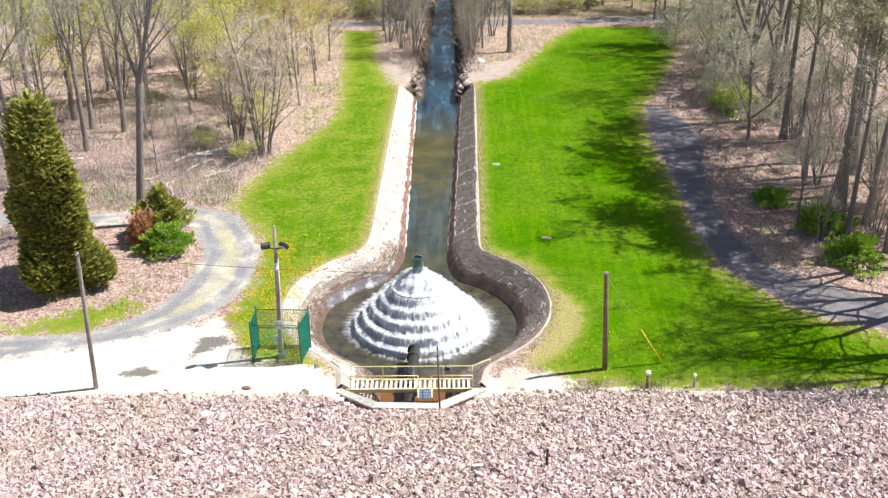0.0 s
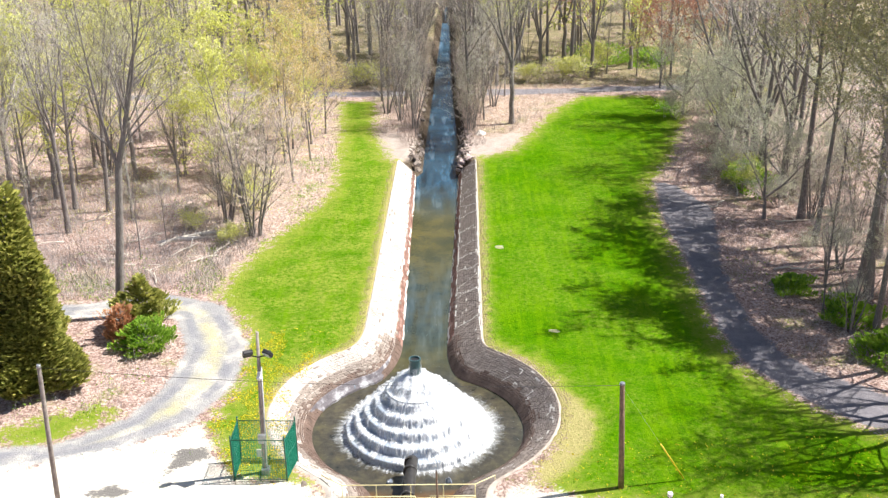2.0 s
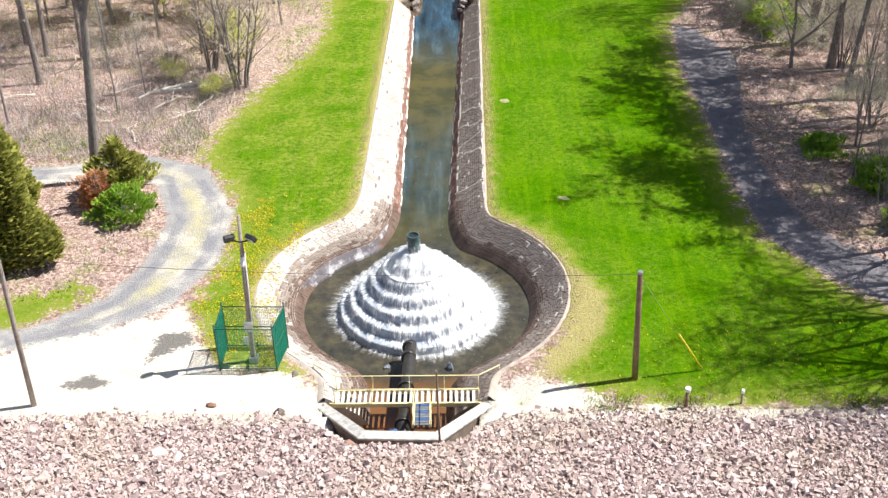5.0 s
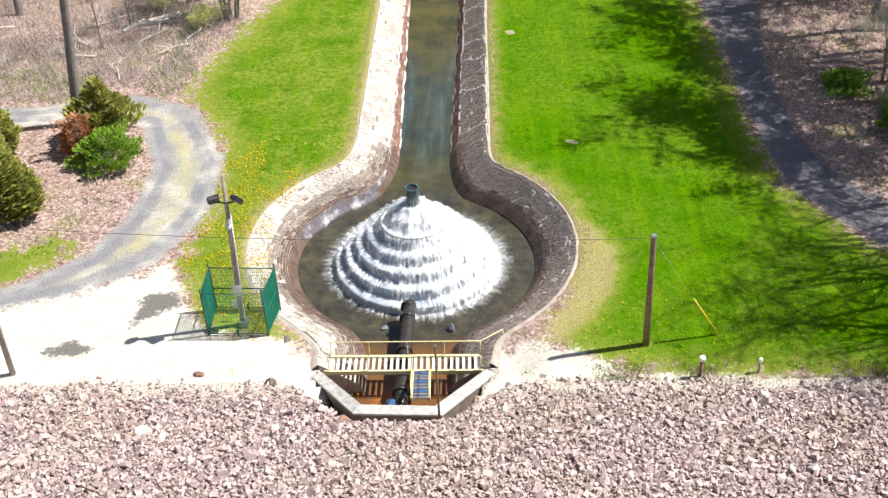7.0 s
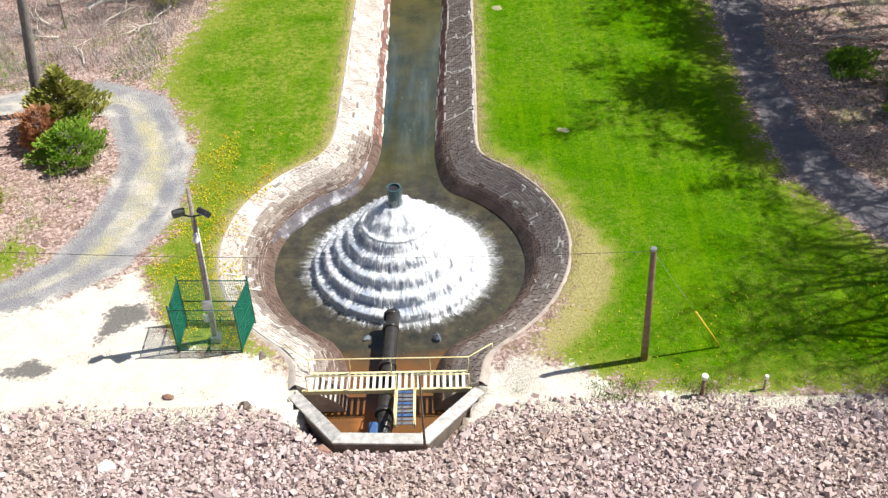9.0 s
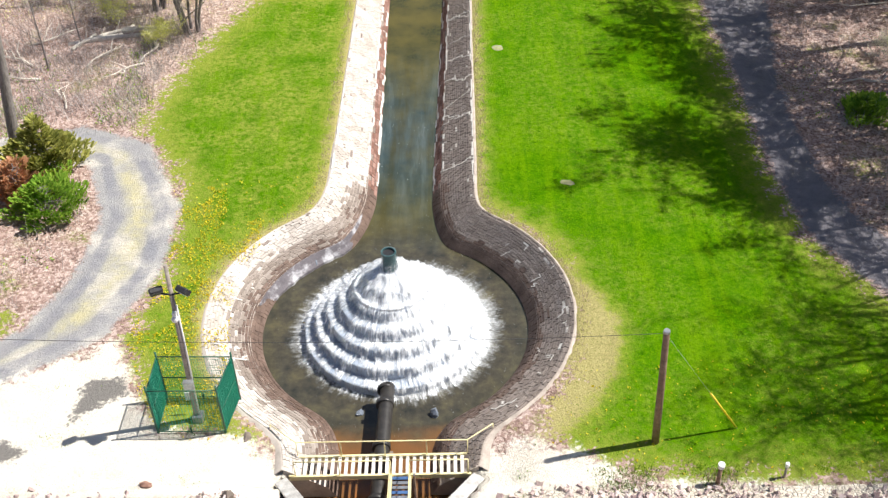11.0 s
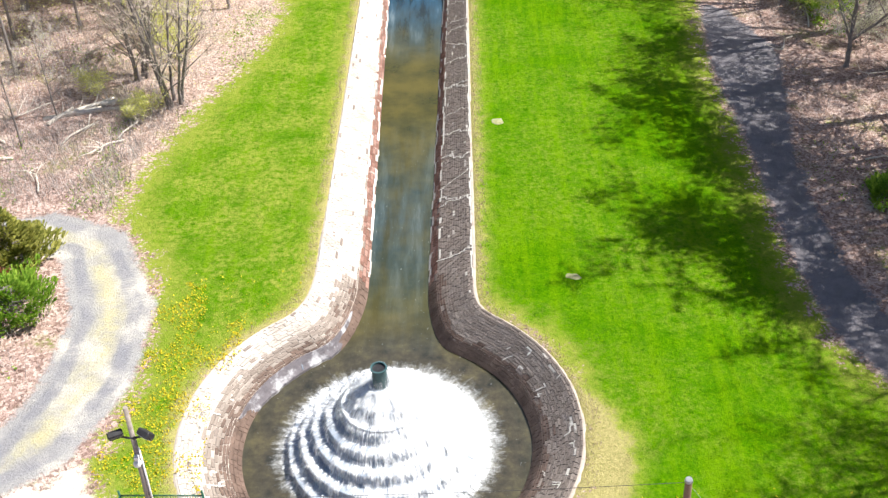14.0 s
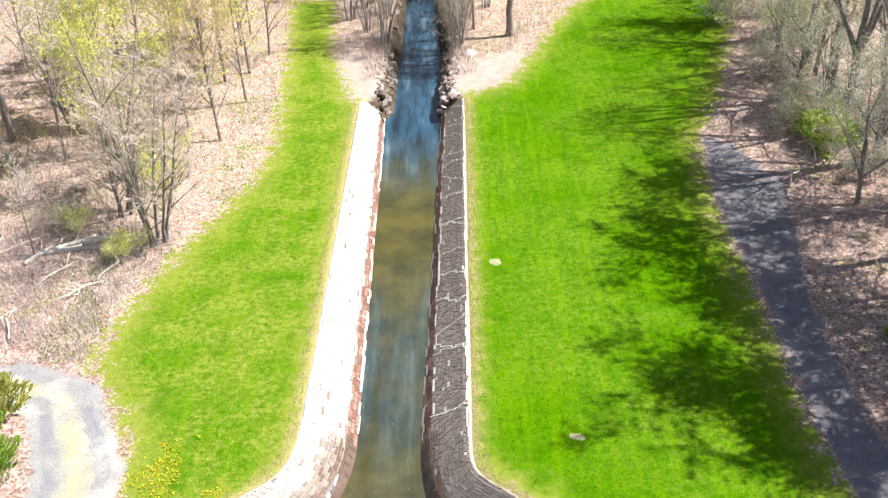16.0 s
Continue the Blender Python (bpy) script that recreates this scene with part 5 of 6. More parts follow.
KINDS = [
    tree("bare_tree", "tall grey-barked tree with yellow-green spring buds", "tree", M_BUD, seed=11, height=22, r0=0.36, limbs=6, sub=5, twigs=3, buds=3, bud=0.06, up=0.75, reach=0.45, first=0.2, fork=4, fork_at=0.38, splay=0.5, sway=0.06),
    tree("bare_tree", "tall straight leafless tree among leaf litter", "tree", M_PALEBUD, seed=12, height=24, r0=0.36, first=0.4, sub=6, buds=2, bud=0.06, up=0.65, reach=0.34),
    tree("bare_tree", "slender young tree with bright yellow buds", "tree", M_BUD, seed=13, height=13, r0=0.12, first=0.12, limbs=14, buds=5, bud=0.09, up=0.65, reach=0.36),
    tree("bare_tree", "slender leafless grey tree in the woods", "tree", M_PALEBUD, seed=14, height=15, r0=0.14, first=0.25, limbs=11, buds=2, bud=0.055, up=0.7),
    tree("bare_tree", "maple with a haze of reddish spring buds", "tree", M_REDBUD, seed=15, height=17, r0=0.24, first=0.16, limbs=15, buds=4, bud=0.12, up=0.6, reach=0.42),
    tree("bare_tree", "crooked tree with pale grey-green catkins", "tree", M_CATKIN, seed=16, height=12, r0=0.26, limbs=6, sub=6, twigs=4, spikes=4, buds=3, bud=0.075, up=0.45, reach=0.6, first=0.15, fork=4, fork_at=0.22, splay=1.0, sway=0.12),
    tree("bare_tree", "several-stemmed tree of thin upright grey stems", "tree", M_PALEBUD, M_BARK, seed=17, height=13.5, r0=0.15, first=0.3, limbs=7, sub=3, stems=4, twigs=2, spikes=1, buds=1, bud=0.05, up=0.7, reach=0.3, splay=0.25, sway=0.05),
    tree("bare_tree", "huge spreading tree with budding twigs at the lawn edge", "tree", M_OLIVEBUD, seed=18, height=34, r0=0.40, first=0.46, limbs=17, sub=8, twigs=5, spikes=4, buds=6, bud=0.10, up=0.58, reach=0.28),
    tree("bare_tree", "upright young tree with golden catkins", "tree", M_GOLDBUD, M_TANTWIG, seed=19, height=16, r0=0.15, first=0.12, limbs=16, spikes=5, buds=3, bud=0.075, up=0.7, reach=0.40),
    tree("bare_tree", "broad old tree with bare dark branches", "tree", M_PALEBUD, seed=20, height=26, r0=0.45, limbs=7, sub=6, twigs=3, spikes=4, buds=1, bud=0.06, up=0.55, reach=0.5, first=0.2, fork=4, fork_at=0.3, splay=0.6, sway=0.07),
    tree("bare_tree", "very tall dark-trunked tree forking high above the track", "tree", M_BUD, M_DARKTWIG, seed=23, height=30, r0=0.38, limbs=11, sub=6, twigs=4, spikes=4, buds=1, bud=0.05, up=0.62, reach=0.42, first=0.08, fork=3, fork_at=0.46, splay=0.42, sway=0.07),
    tree("bare_tree", "several-stemmed spreading tree bare but for thin twigs", "tree", M_PALEBUD, M_TANTWIG, seed=24, height=14, r0=0.15, first=0.12, limbs=11, sub=5, stems=6, twigs=2, spikes=3, buds=1, bud=0.045, up=0.6, reach=0.36, splay=0.3, sway=0.05),
    tree("bare_shrub", "pale twiggy shrub with grey-green catkins", "shrub", M_CATKIN, seed=25, height=4.6, r0=0.04, first=0.1, limbs=7, sub=4, stems=7, twigs=3, spikes=2, buds=2, bud=0.07, up=0.5, reach=0.5, splay=0.9, sway=0.15),
    tree("bare_shrub", "twiggy shrub with bright yellow-green buds", "shrub", M_BUD, seed=26, height=4.2, r0=0.035, first=0.1, limbs=7, sub=4, stems=6, twigs=3, spikes=2, buds=4, bud=0.07, up=0.5, reach=0.5, splay=0.7, sway=0.15),
]


def plant(kind, x, y, scale=1.0, turn=None, rng=random.Random(5), group="trees of the wood", lean=0.0):
    z = float(ground_z([x], [y])[0]) if abs(x) < 120 else 0
    ob = copy_thing(KINDS[kind], pose(x, y, z, 0, lean, 0) @ pose(0, 0, 0, 0, 0, rng.uniform(0, 360) if turn is None else turn) @ Matrix.Scale(scale, 4))
    ob["group"] = group
    return ob


# trees that stand out: (kind, x, y, scale)
plant(10, -25.1, 14.2, 1.0, 20, lean=7)
plant(10, -36.3, 33.9, 0.75, 250)
plant(10, -34.1, 40.1, 0.75, 60, lean=3)
plant(10, -40.5, 55.5, 0.6, 300)
plant(11, -17.0, 32.5, 1.3, 200, lean=5)
plant(11, -20.6, 36.5, 1.15, 80, lean=3)
WEST_TREES = [(1, -38, 41, 0.8), (3, -25.4, 30.5, 0.5),
              (8, -15.6, 49, 0.9), (8, -17.5, 56, 1.1), (8, -15.4, 64, 1.0), (8, -14.6, 57, 0.8), (8, -17.5, 72, 1.0), (8, -14.2, 69, 0.8), (2, -24, 46, 1.15), (2, -44, 44, 1.4), (2, -47, 50, 1.4), (2, -19, 52, 1.0), 
              (2, -22.5, 41, 0.95), (0, -48, 24, 1.0), (0, -34, 50, 0.9), (2, -17.5, 62, 1.0), (2, -19, 68, 1.1), (2, -25, 62, 1.2), (2, -30, 58, 1.2), (2, -40, 48, 1.2), (2, -24, 72, 1.1),
              (2, -17, 75, 1.0), (2, -30, 70, 1.2), (2, -52, 44, 1.3), (2, -38, 66, 1.2), (2, -26, 54, 1.1), (0, -44, 40, 1.0), (0, -32, 64, 0.95), (3, -41, 30, 1.2), (3, -31, 38, 1.1), (3, -28, 46, 1.1), (1, -45, 36, 0.8), (3, -36, 25, 0.9), (3, -33, 44, 1.2), (9, -41, 44, 0.8), (11, -29, 52, 1.0), (3, -27, 27, 0.6), (11, -38, 52, 1.0),
              (13, -23.6, 34.5, 0.6), (13, -19.2, 30.2, 0.6), (13, -20.5, 44, 1.0), (13, -18.5, 40, 0.8)]
STREAM_TREES = [(6, -4.4, 75, 0.8), (6, -5.2, 83, 0.85), (6, 6.4, 78, 0.8), (6, 7.0, 87, 0.9), (3, 8.2, 84, 0.7), (1, 9.5, 94, 0.7), (1, -8, 95, 0.7), (6, -4.6, 96, 0.9), (6, 7.4, 99, 0.9),
                (1, -4.6, 106, 0.7), (3, 9, 110, 1.0), (3, -7.5, 110, 1.0), (6, 6.2, 114, 1.0), (3, -10, 99, 0.8), (9, 11.5, 101, 0.7),
                (6, -6.6, 79, 0.9), (6, -4.0, 88, 0.8), (11, -5.6, 92, 0.9), (6, 8.6, 82, 0.9), (6, 5.8, 92, 0.85), (11, 8.2, 94, 0.9), (3, -3.8, 80, 0.6), (3, 5.6, 74, 0.5), (6, -4.8, 101, 1.0), (6, 6.0, 104, 1.0), (3, 10.5, 88, 0.8), (3, -7.8, 86, 0.8),
                (9, -13, 101, 0.8), (9, 17, 103, 0.8), (9, 25, 100, 0.75), (9, -20, 106, 0.8), (9, 32, 105, 0.8), (9, 14, 110, 0.8), (9, -9, 114, 0.8), (9, 22, 114, 0.9), (13, 21, 97, 1.2), (13, 26, 104, 1.3), (13, -11, 96, 1.1), (13, 14.5, 97, 0.9)]
EAST_TREES = [(7, 38.4, 19.6, 0.94), (7, 41.9, 25.0, 0.95), (7, 37.8, 34.5, 0.9), (7, 37.2, 28.5, 0.72), (7, 48.5, 19, 0.9), (7, 37.9, 16.6, 0.9), (7, 43.4, 28.9, 0.92), (7, 46.5, 13, 0.9), (7, 47.5, 24, 0.95), (7, 46.3, 36, 0.9), (7, 36.2, 10.5, 0.66), (7, 38.5, 7.5, 0.66), (7, 38.8, 13.2, 0.78), (7, 39.5, 42.5, 0.85),
              (9, 38.1, 41.9, 1.0), (9, 37.5, 48, 1.0), (9, 38.5, 55, 1.1), (9, 39, 63, 1.0), (9, 38, 70, 1.0), (9, 41, 77, 1.0), (9, 40.5, 0.5, 1.0), (9, 38.5, 4.5, 0.9), (9, 38.5, -3, 1.1), (9, 41, -10, 1.0), (9, 36.5, -8, 0.9), 
              (5, 38.1, 41.9, 0.8), (5, 35.5, 55, 0.9), (5, 42, 52, 1.1), (5, 36.5, 50, 0.7), (5, 39, 60, 1.0), (5, 45, 58, 1.0), (5, 37, 66, 0.9), (5, 35, 19, 0.5), (5, 48, 47, 1.0), (5, 43, 70, 1.0), (5, 40, 15.5, 0.6), (5, 34.6, 76, 0.9),
              (6, 34.0, 10.2, 0.7), (11, 37.6, 22.5, 0.7), (11, 41.0, 17.0, 0.8), (11, 42.5, 31.5, 0.8), (3, 33, 13.5, 0.7), (3, 37, 24, 0.8), (3, 42, 36, 0.9), (3, 46, 22, 0.9), (3, 49, 40, 0.9), (11, 38, 9, 0.6), (11, 43, 16, 0.7), (11, 39, 35, 0.7),
              (1, 42, 78, 1.0), (1, 48, 86, 1.1), (1, 54, 55, 1.0), (1, 53, 38, 0.9),
              (4, 34.5, 92, 0.8), (4, 40, 87, 0.9), (4, 37, 97, 0.9), (4, 44, 95, 1.0), (4, 56, 90, 1.0), (4, 48, 76, 0.8),
              (12, 32.6, 48.5, 0.7), (12, 34, 51.5, 0.9), (12, 36.8, 39, 0.8), (12, 40, 41, 1.0), (12, 36, 15, 0.6), (12, 45, 46, 1.2), (12, 37.5, 62, 1.2), (12, 34.2, 60, 1.0), (12, 33.2, 74, 1.1), (12, 37, 78, 1.2), (12, 46, 32, 1.0), (12, 41.5, 6, 0.8),
              (12, 47, 53, 1.3), (13, 39, 70, 1.2), (13, 36.5, 47.5, 0.9), (13, 34.6, 44.5, 0.8), (13, 45, 76, 1.3), (12, 35.5, 26, 0.5)]
STREAM_TREES += [(9, -3.2, 121, 0.8), (11, 4.9, 124, 1.0), (9, 4.6, 133, 0.8), (11, -3.0, 131, 1.1), (11, -3.4, 112, 0.9), (11, 5.2, 108, 0.9), (9, -2.6, 141, 0.9), (9, 4.8, 144, 0.9), (11, 1.2, 152, 1.1), (11, -1.6, 158, 1.2), (11, 4.0, 156, 1.2)]
rng = random.Random(45)
for k in range(26):
    y = 67 + k * 1.5 + rng.uniform(-0.8, 0.8)
    if not 87.5 < y < 94:
        STREAM_TREES.append((rng.choice((6, 6, 11, 3)), 1.1 + (-1 if k % 2 else 1) * rng.uniform(3.3, 4.2), y, rng.uniform(0.4, 0.75)))
rng = random.Random(44)
for _ in range(52):
    y = rng.uniform(70, 128)
    side = rng.choice((-1, 1))
    x = 1.2 + side * rng.choice((rng.uniform(3.6, 6.0), rng.uniform(4.0, 17.0)))
    if 87.5 < y < 94 or (y < 88 and abs(x - 1.2) > 6.5):
        continue
    STREAM_TREES.append((rng.choice((1, 3, 6, 9, 9, 6)), x, y, rng.uniform(0.6, 0.9)))
for k, x, y, s in WEST_TREES + STREAM_TREES + EAST_TREES:
    plant(k, x, y, s)

rng = random.Random(21)
done = 0
spots = []
while done < 60:
    x, y = rng.uniform(-75, 85), rng.uniform(-2, 150)
    xa, ya = np.array([x]), np.array([y])
    clear = max(signed(p, xa, ya)[0] for p in (LAWN_WEST, LAWN_EAST, ROAD, SAND, PATH_EAST, PATH_FAR, SOIL_EAST, SOIL_WEST, STREAM, POOL))
    if clear > -2.2 or (x < -14 and y < 46 and x > -34) or (x < -14 and y < 20) or any((x - a) ** 2 + (y - b) ** 2 < 14 for a, b in spots):
        continue
    if abs(x) > 48 + max(y, 0) * 0.35:
        continue
    if 26 < x and y < 90 and rng.random() < 0.75:
        continue
    spots.append((x, y))
    if x < 0:
        k = rng.choice((0, 1, 2, 2, 3, 2))
    elif y > 90:
        k = rng.choice((0, 1, 3, 4, 2))
    else:
        k = rng.choice((5, 3, 12, 5, 4, 0))
    plant(k, x, y, rng.uniform(0.75, 1.1))
    done += 1
for ob in KINDS:
    for o in (*ob.children_recursive, ob):
        bpy.data.objects.remove(o)


# ---- far woods ----
def far_woods():
    rng = random.Random(77)
    wv, wf, lv, lf = [], [], [], []
    for _ in range(560):
        y = rng.uniform(105, 330)
        x = rng.uniform(-60 - y * 0.55, 60 + y * 0.55)
        if abs(x - np.interp(y, [100, 130, 190, 320], [1, 1, 1.4, 22])) < 5:
            continue
        h = rng.uniform(14, 24)
        base = Vector((x, y, 0))
        lean = Vector((rng.gauss(0, 0.5), rng.gauss(0, 0.5), h))
        ring_tube(wv, wf, [base, base + lean * 0.5, base + lean], [0.3, 0.2, 0.04], 5)
        tone = rng.random()
        for _ in range(14):
            t = rng.uniform(0.3, 0.9)
            at = base + lean * t
            d = Vector((rng.gauss(0, 1), rng.gauss(0, 1), rng.uniform(0.3, 1.2))).normalized()
            ln = rng.uniform(2, 5.5) * (1.2 - t * 0.5)
            ring_tube(wv, wf, [at, at + d * ln], [0.09, 0.015], 3)
            for _ in range(14):
                p = at + d * ln * rng.uniform(0.4, 1.1) + Vector((rng.gauss(0, .8), rng.gauss(0, .8), rng.gauss(0, .6)))
                spike(wv, wf, p, Vector((rng.gauss(0, 1), rng.gauss(0, 1), rng.gauss(0.5, 1))).normalized(), rng.uniform(0.5, 1.6), 0.03)
                if tone > 0.4:
                    a, b = Vector((rng.gauss(0, .2), rng.gauss(0, .2), rng.gauss(0, .2))), Vector((rng.gauss(0, .2), rng.gauss(0, .2), rng.gauss(0, .2)))
                    q = len(lv)
                    lv.extend([p + a, p + b, p - a, p - b])
                    lf.append((q, q + 1, q + 2, q + 3))
    ob = thing("far_woods", "distant leafless woods with patches of spring green", "woods", kind="stuff")
    part("trunks", mesh_of("trunks", wv, wf, M_BARK), None, ob)
    part("crowns", mesh_of("crowns", lv, lf, M_BUD), None, ob)


far_woods()


# ---- evergreens and shrubs ----
def foliage_cone(seed, height, radius, count, size, lumpy=0.25, droop=0.2, low=0.03, waist=4.0, taper=0.75, lift=0.25):
    rng = random.Random(seed)
    v, f = [], []
    lobes = [(rng.uniform(0, 6.28), rng.uniform(0, 1), rng.uniform(0.5, 1.3)) for _ in range(26)]
    for _ in range(count):
        t = low + (1 - low) * (1 - math.sqrt(rng.random()))
        a = rng.uniform(0, 2 * math.pi)
        bulge = 1 + lumpy * sum(w * math.exp(-(((a - la + 3.14) % 6.28 - 3.14) / 0.45) ** 2 - ((t - lt) / 0.1) ** 2) for la, lt, w in lobes) - lumpy * 0.5
        rr = radius * (1 - t) ** taper * min(1, 0.6 + t * waist) * bulge * (rng.uniform(0.55, 1.0) ** 0.5)
        p = Vector((rr * math.cos(a), rr * math.sin(a), t * height))
        out = Vector((math.cos(a), math.sin(a), 0.5 - droop)).normalized()
        s = size * rng.uniform(0.5, 1.3)
        tip = p + (out + Vector((rng.gauss(0, .35), rng.gauss(0, .35), rng.gauss(lift, .35)))).normalized() * s
        side = out.cross(Vector((rng.gauss(0, .4), rng.gauss(0, .4), 1))).normalized() * s * 0.3
        b = len(v)
        v += [p - side * 0.4, p + side * 0.4, tip + side, tip + out * s * 0.3, tip - side]
        f.append((b, b + 1, b + 2, b + 3, b + 4))
    return v, f


def evergreen(name, label, category, at, height, radius, count, size, mat, seed, **kw):
    t = thing(name, label, category, (at[0], at[1], float(ground_z([at[0]], [at[1]])[0])))
    part("trunk", tube([(0, 0, -0.2), (0.05, 0, height * 0.5), (0, 0, height * 0.93)], [radius * 0.07 + 0.05, radius * 0.05, 0.02], 8), M_BARK, t)
    bm = bmesh.new()
    rng = random.Random(seed)
    for _ in range(40):
        z, a = rng.uniform(0.05, 0.85), rng.uniform(0, 6.28)
        r = radius * (1 - z) ** 0.75 * 0.8
        add_tube(bm, [(0, 0, z * height), (r * math.cos(a), r * math.sin(a), z * height + r * 0.2)], [0.05, 0.015], 4, False)
    part("framework", bm, M_BARK, t)
    part("foliage", mesh_of("foliage", *foliage_cone(seed, height, radius, count, size, **kw), mat), None, t)
    return t


evergreen("cedar_tree", "large dense olive-green cedar beside the gravel track", "cedar tree", (-27.8, 2.2), 15.8, 3.3, 34000, 0.42, M_CEDAR, 31, lumpy=0.5, waist=1.1, taper=0.44, lift=0.7)
evergreen("cedar_shrub", "dark green juniper shrub by the tall tree", "shrub", (-22.6, 12.6), 4.4, 1.6, 3600, 0.34, M_CEDAR, 33, lumpy=0.9, taper=0.55, lift=0.9)
evergreen("cedar_shrub", "small dark green cedar by the gravel track", "shrub", (-29.5, 10.8), 3.6, 1.3, 1700, 0.3, M_CEDAR, 34, lumpy=0.5)
evergreen("brown_shrub", "withered brown evergreen shrub", "shrub", (-23.6, 10.2), 2.9, 1.25, 2000, 0.26, M_BROWNLEAF, 35, lumpy=0.8, taper=0.5, lift=1.0)
evergreen("green_shrub", "low bright green leafy shrub", "shrub", (-21.6, 8.7), 2.2, 1.9, 3200, 0.27, M_SHRUB, 36, lumpy=0.9, taper=0.5, lift=1.2)
for x, y, h, r, s in ((35.4, 46.4, 2.6, 2.8, 41), (34.4, 12.4, 2.0, 1.9, 42), (35.2, 5.8, 2.2, 1.6, 43), (29, 110, 3.0, 6.0, 44), (36, 108, 2.5, 4.0, 45), (31.5, 17.8, 1.2, 1.2, 46)):
    evergreen("green_shrub", "low green shrub coming into leaf", "shrub", (x, y), h, r, 2200, 0.32, M_SHRUB, s, lumpy=0.9, taper=0.5, lift=1.2)


# ---- fallen logs ----
def build_logs():
    rng = random.Random(9)
    for k, (x, y, ln, a) in enumerate([(-24.4, 31.0, 4.2, 20), (-23.2, 31.8, 3.6, 35), (-22.0, 31.4, 4.5, 10), (-21.0, 32.4, 3.2, 12), (-25.2, 30.6, 2.6, 60)]):
        t = thing("fallen_log", "pale barkless log lying on leaf litter", "log", (x, y, 0.15 + 0.12 * (k % 2)), a, group="fallen logs")
        part("stem", tube([(-ln / 2, 0, 0), (-ln / 6, 0.08, 0.06), (ln / 5, -0.05, 0.1), (ln / 2, 0.06, 0.12)], [0.19, 0.17, 0.14, 0.08], 8), M_DRYLOG, t)
        part("broken_limb", tube([(0.1, 0, 0.05), (0.6, 0.3, 0.35), (0.9, 0.5, 0.7)], [0.06, 0.04, 0.015], 6), M_DRYLOG, t)


M_DRYLOG = plain("bleached_wood", (0.56, 0.51, 0.45), (0.84, 0.79, 0.72), 0.9, 0, 2.0, 0.5, 0.02)
build_logs()


# ---- quarry stones on the dam face ----
def stone_shape(rng, flat=0.7):
    v = []
    for x in (-1, 1):
        for y in (-1, 1):
            for z in (-1, 1):
                v.append(Vector((x * rng.uniform(0.5, 1.1), y * rng.uniform(0.3, 0.8), z * rng.uniform(0.3, 0.75) * flat)))
    return v


STONE_FACES = [(0, 1, 3), (0, 3, 2), (4, 6, 7), (4, 7, 5), (0, 4, 5), (0, 5, 1), (2, 3, 7), (2, 7, 6), (0, 2, 6), (0, 6, 4), (1, 5, 7), (1, 7, 3)]


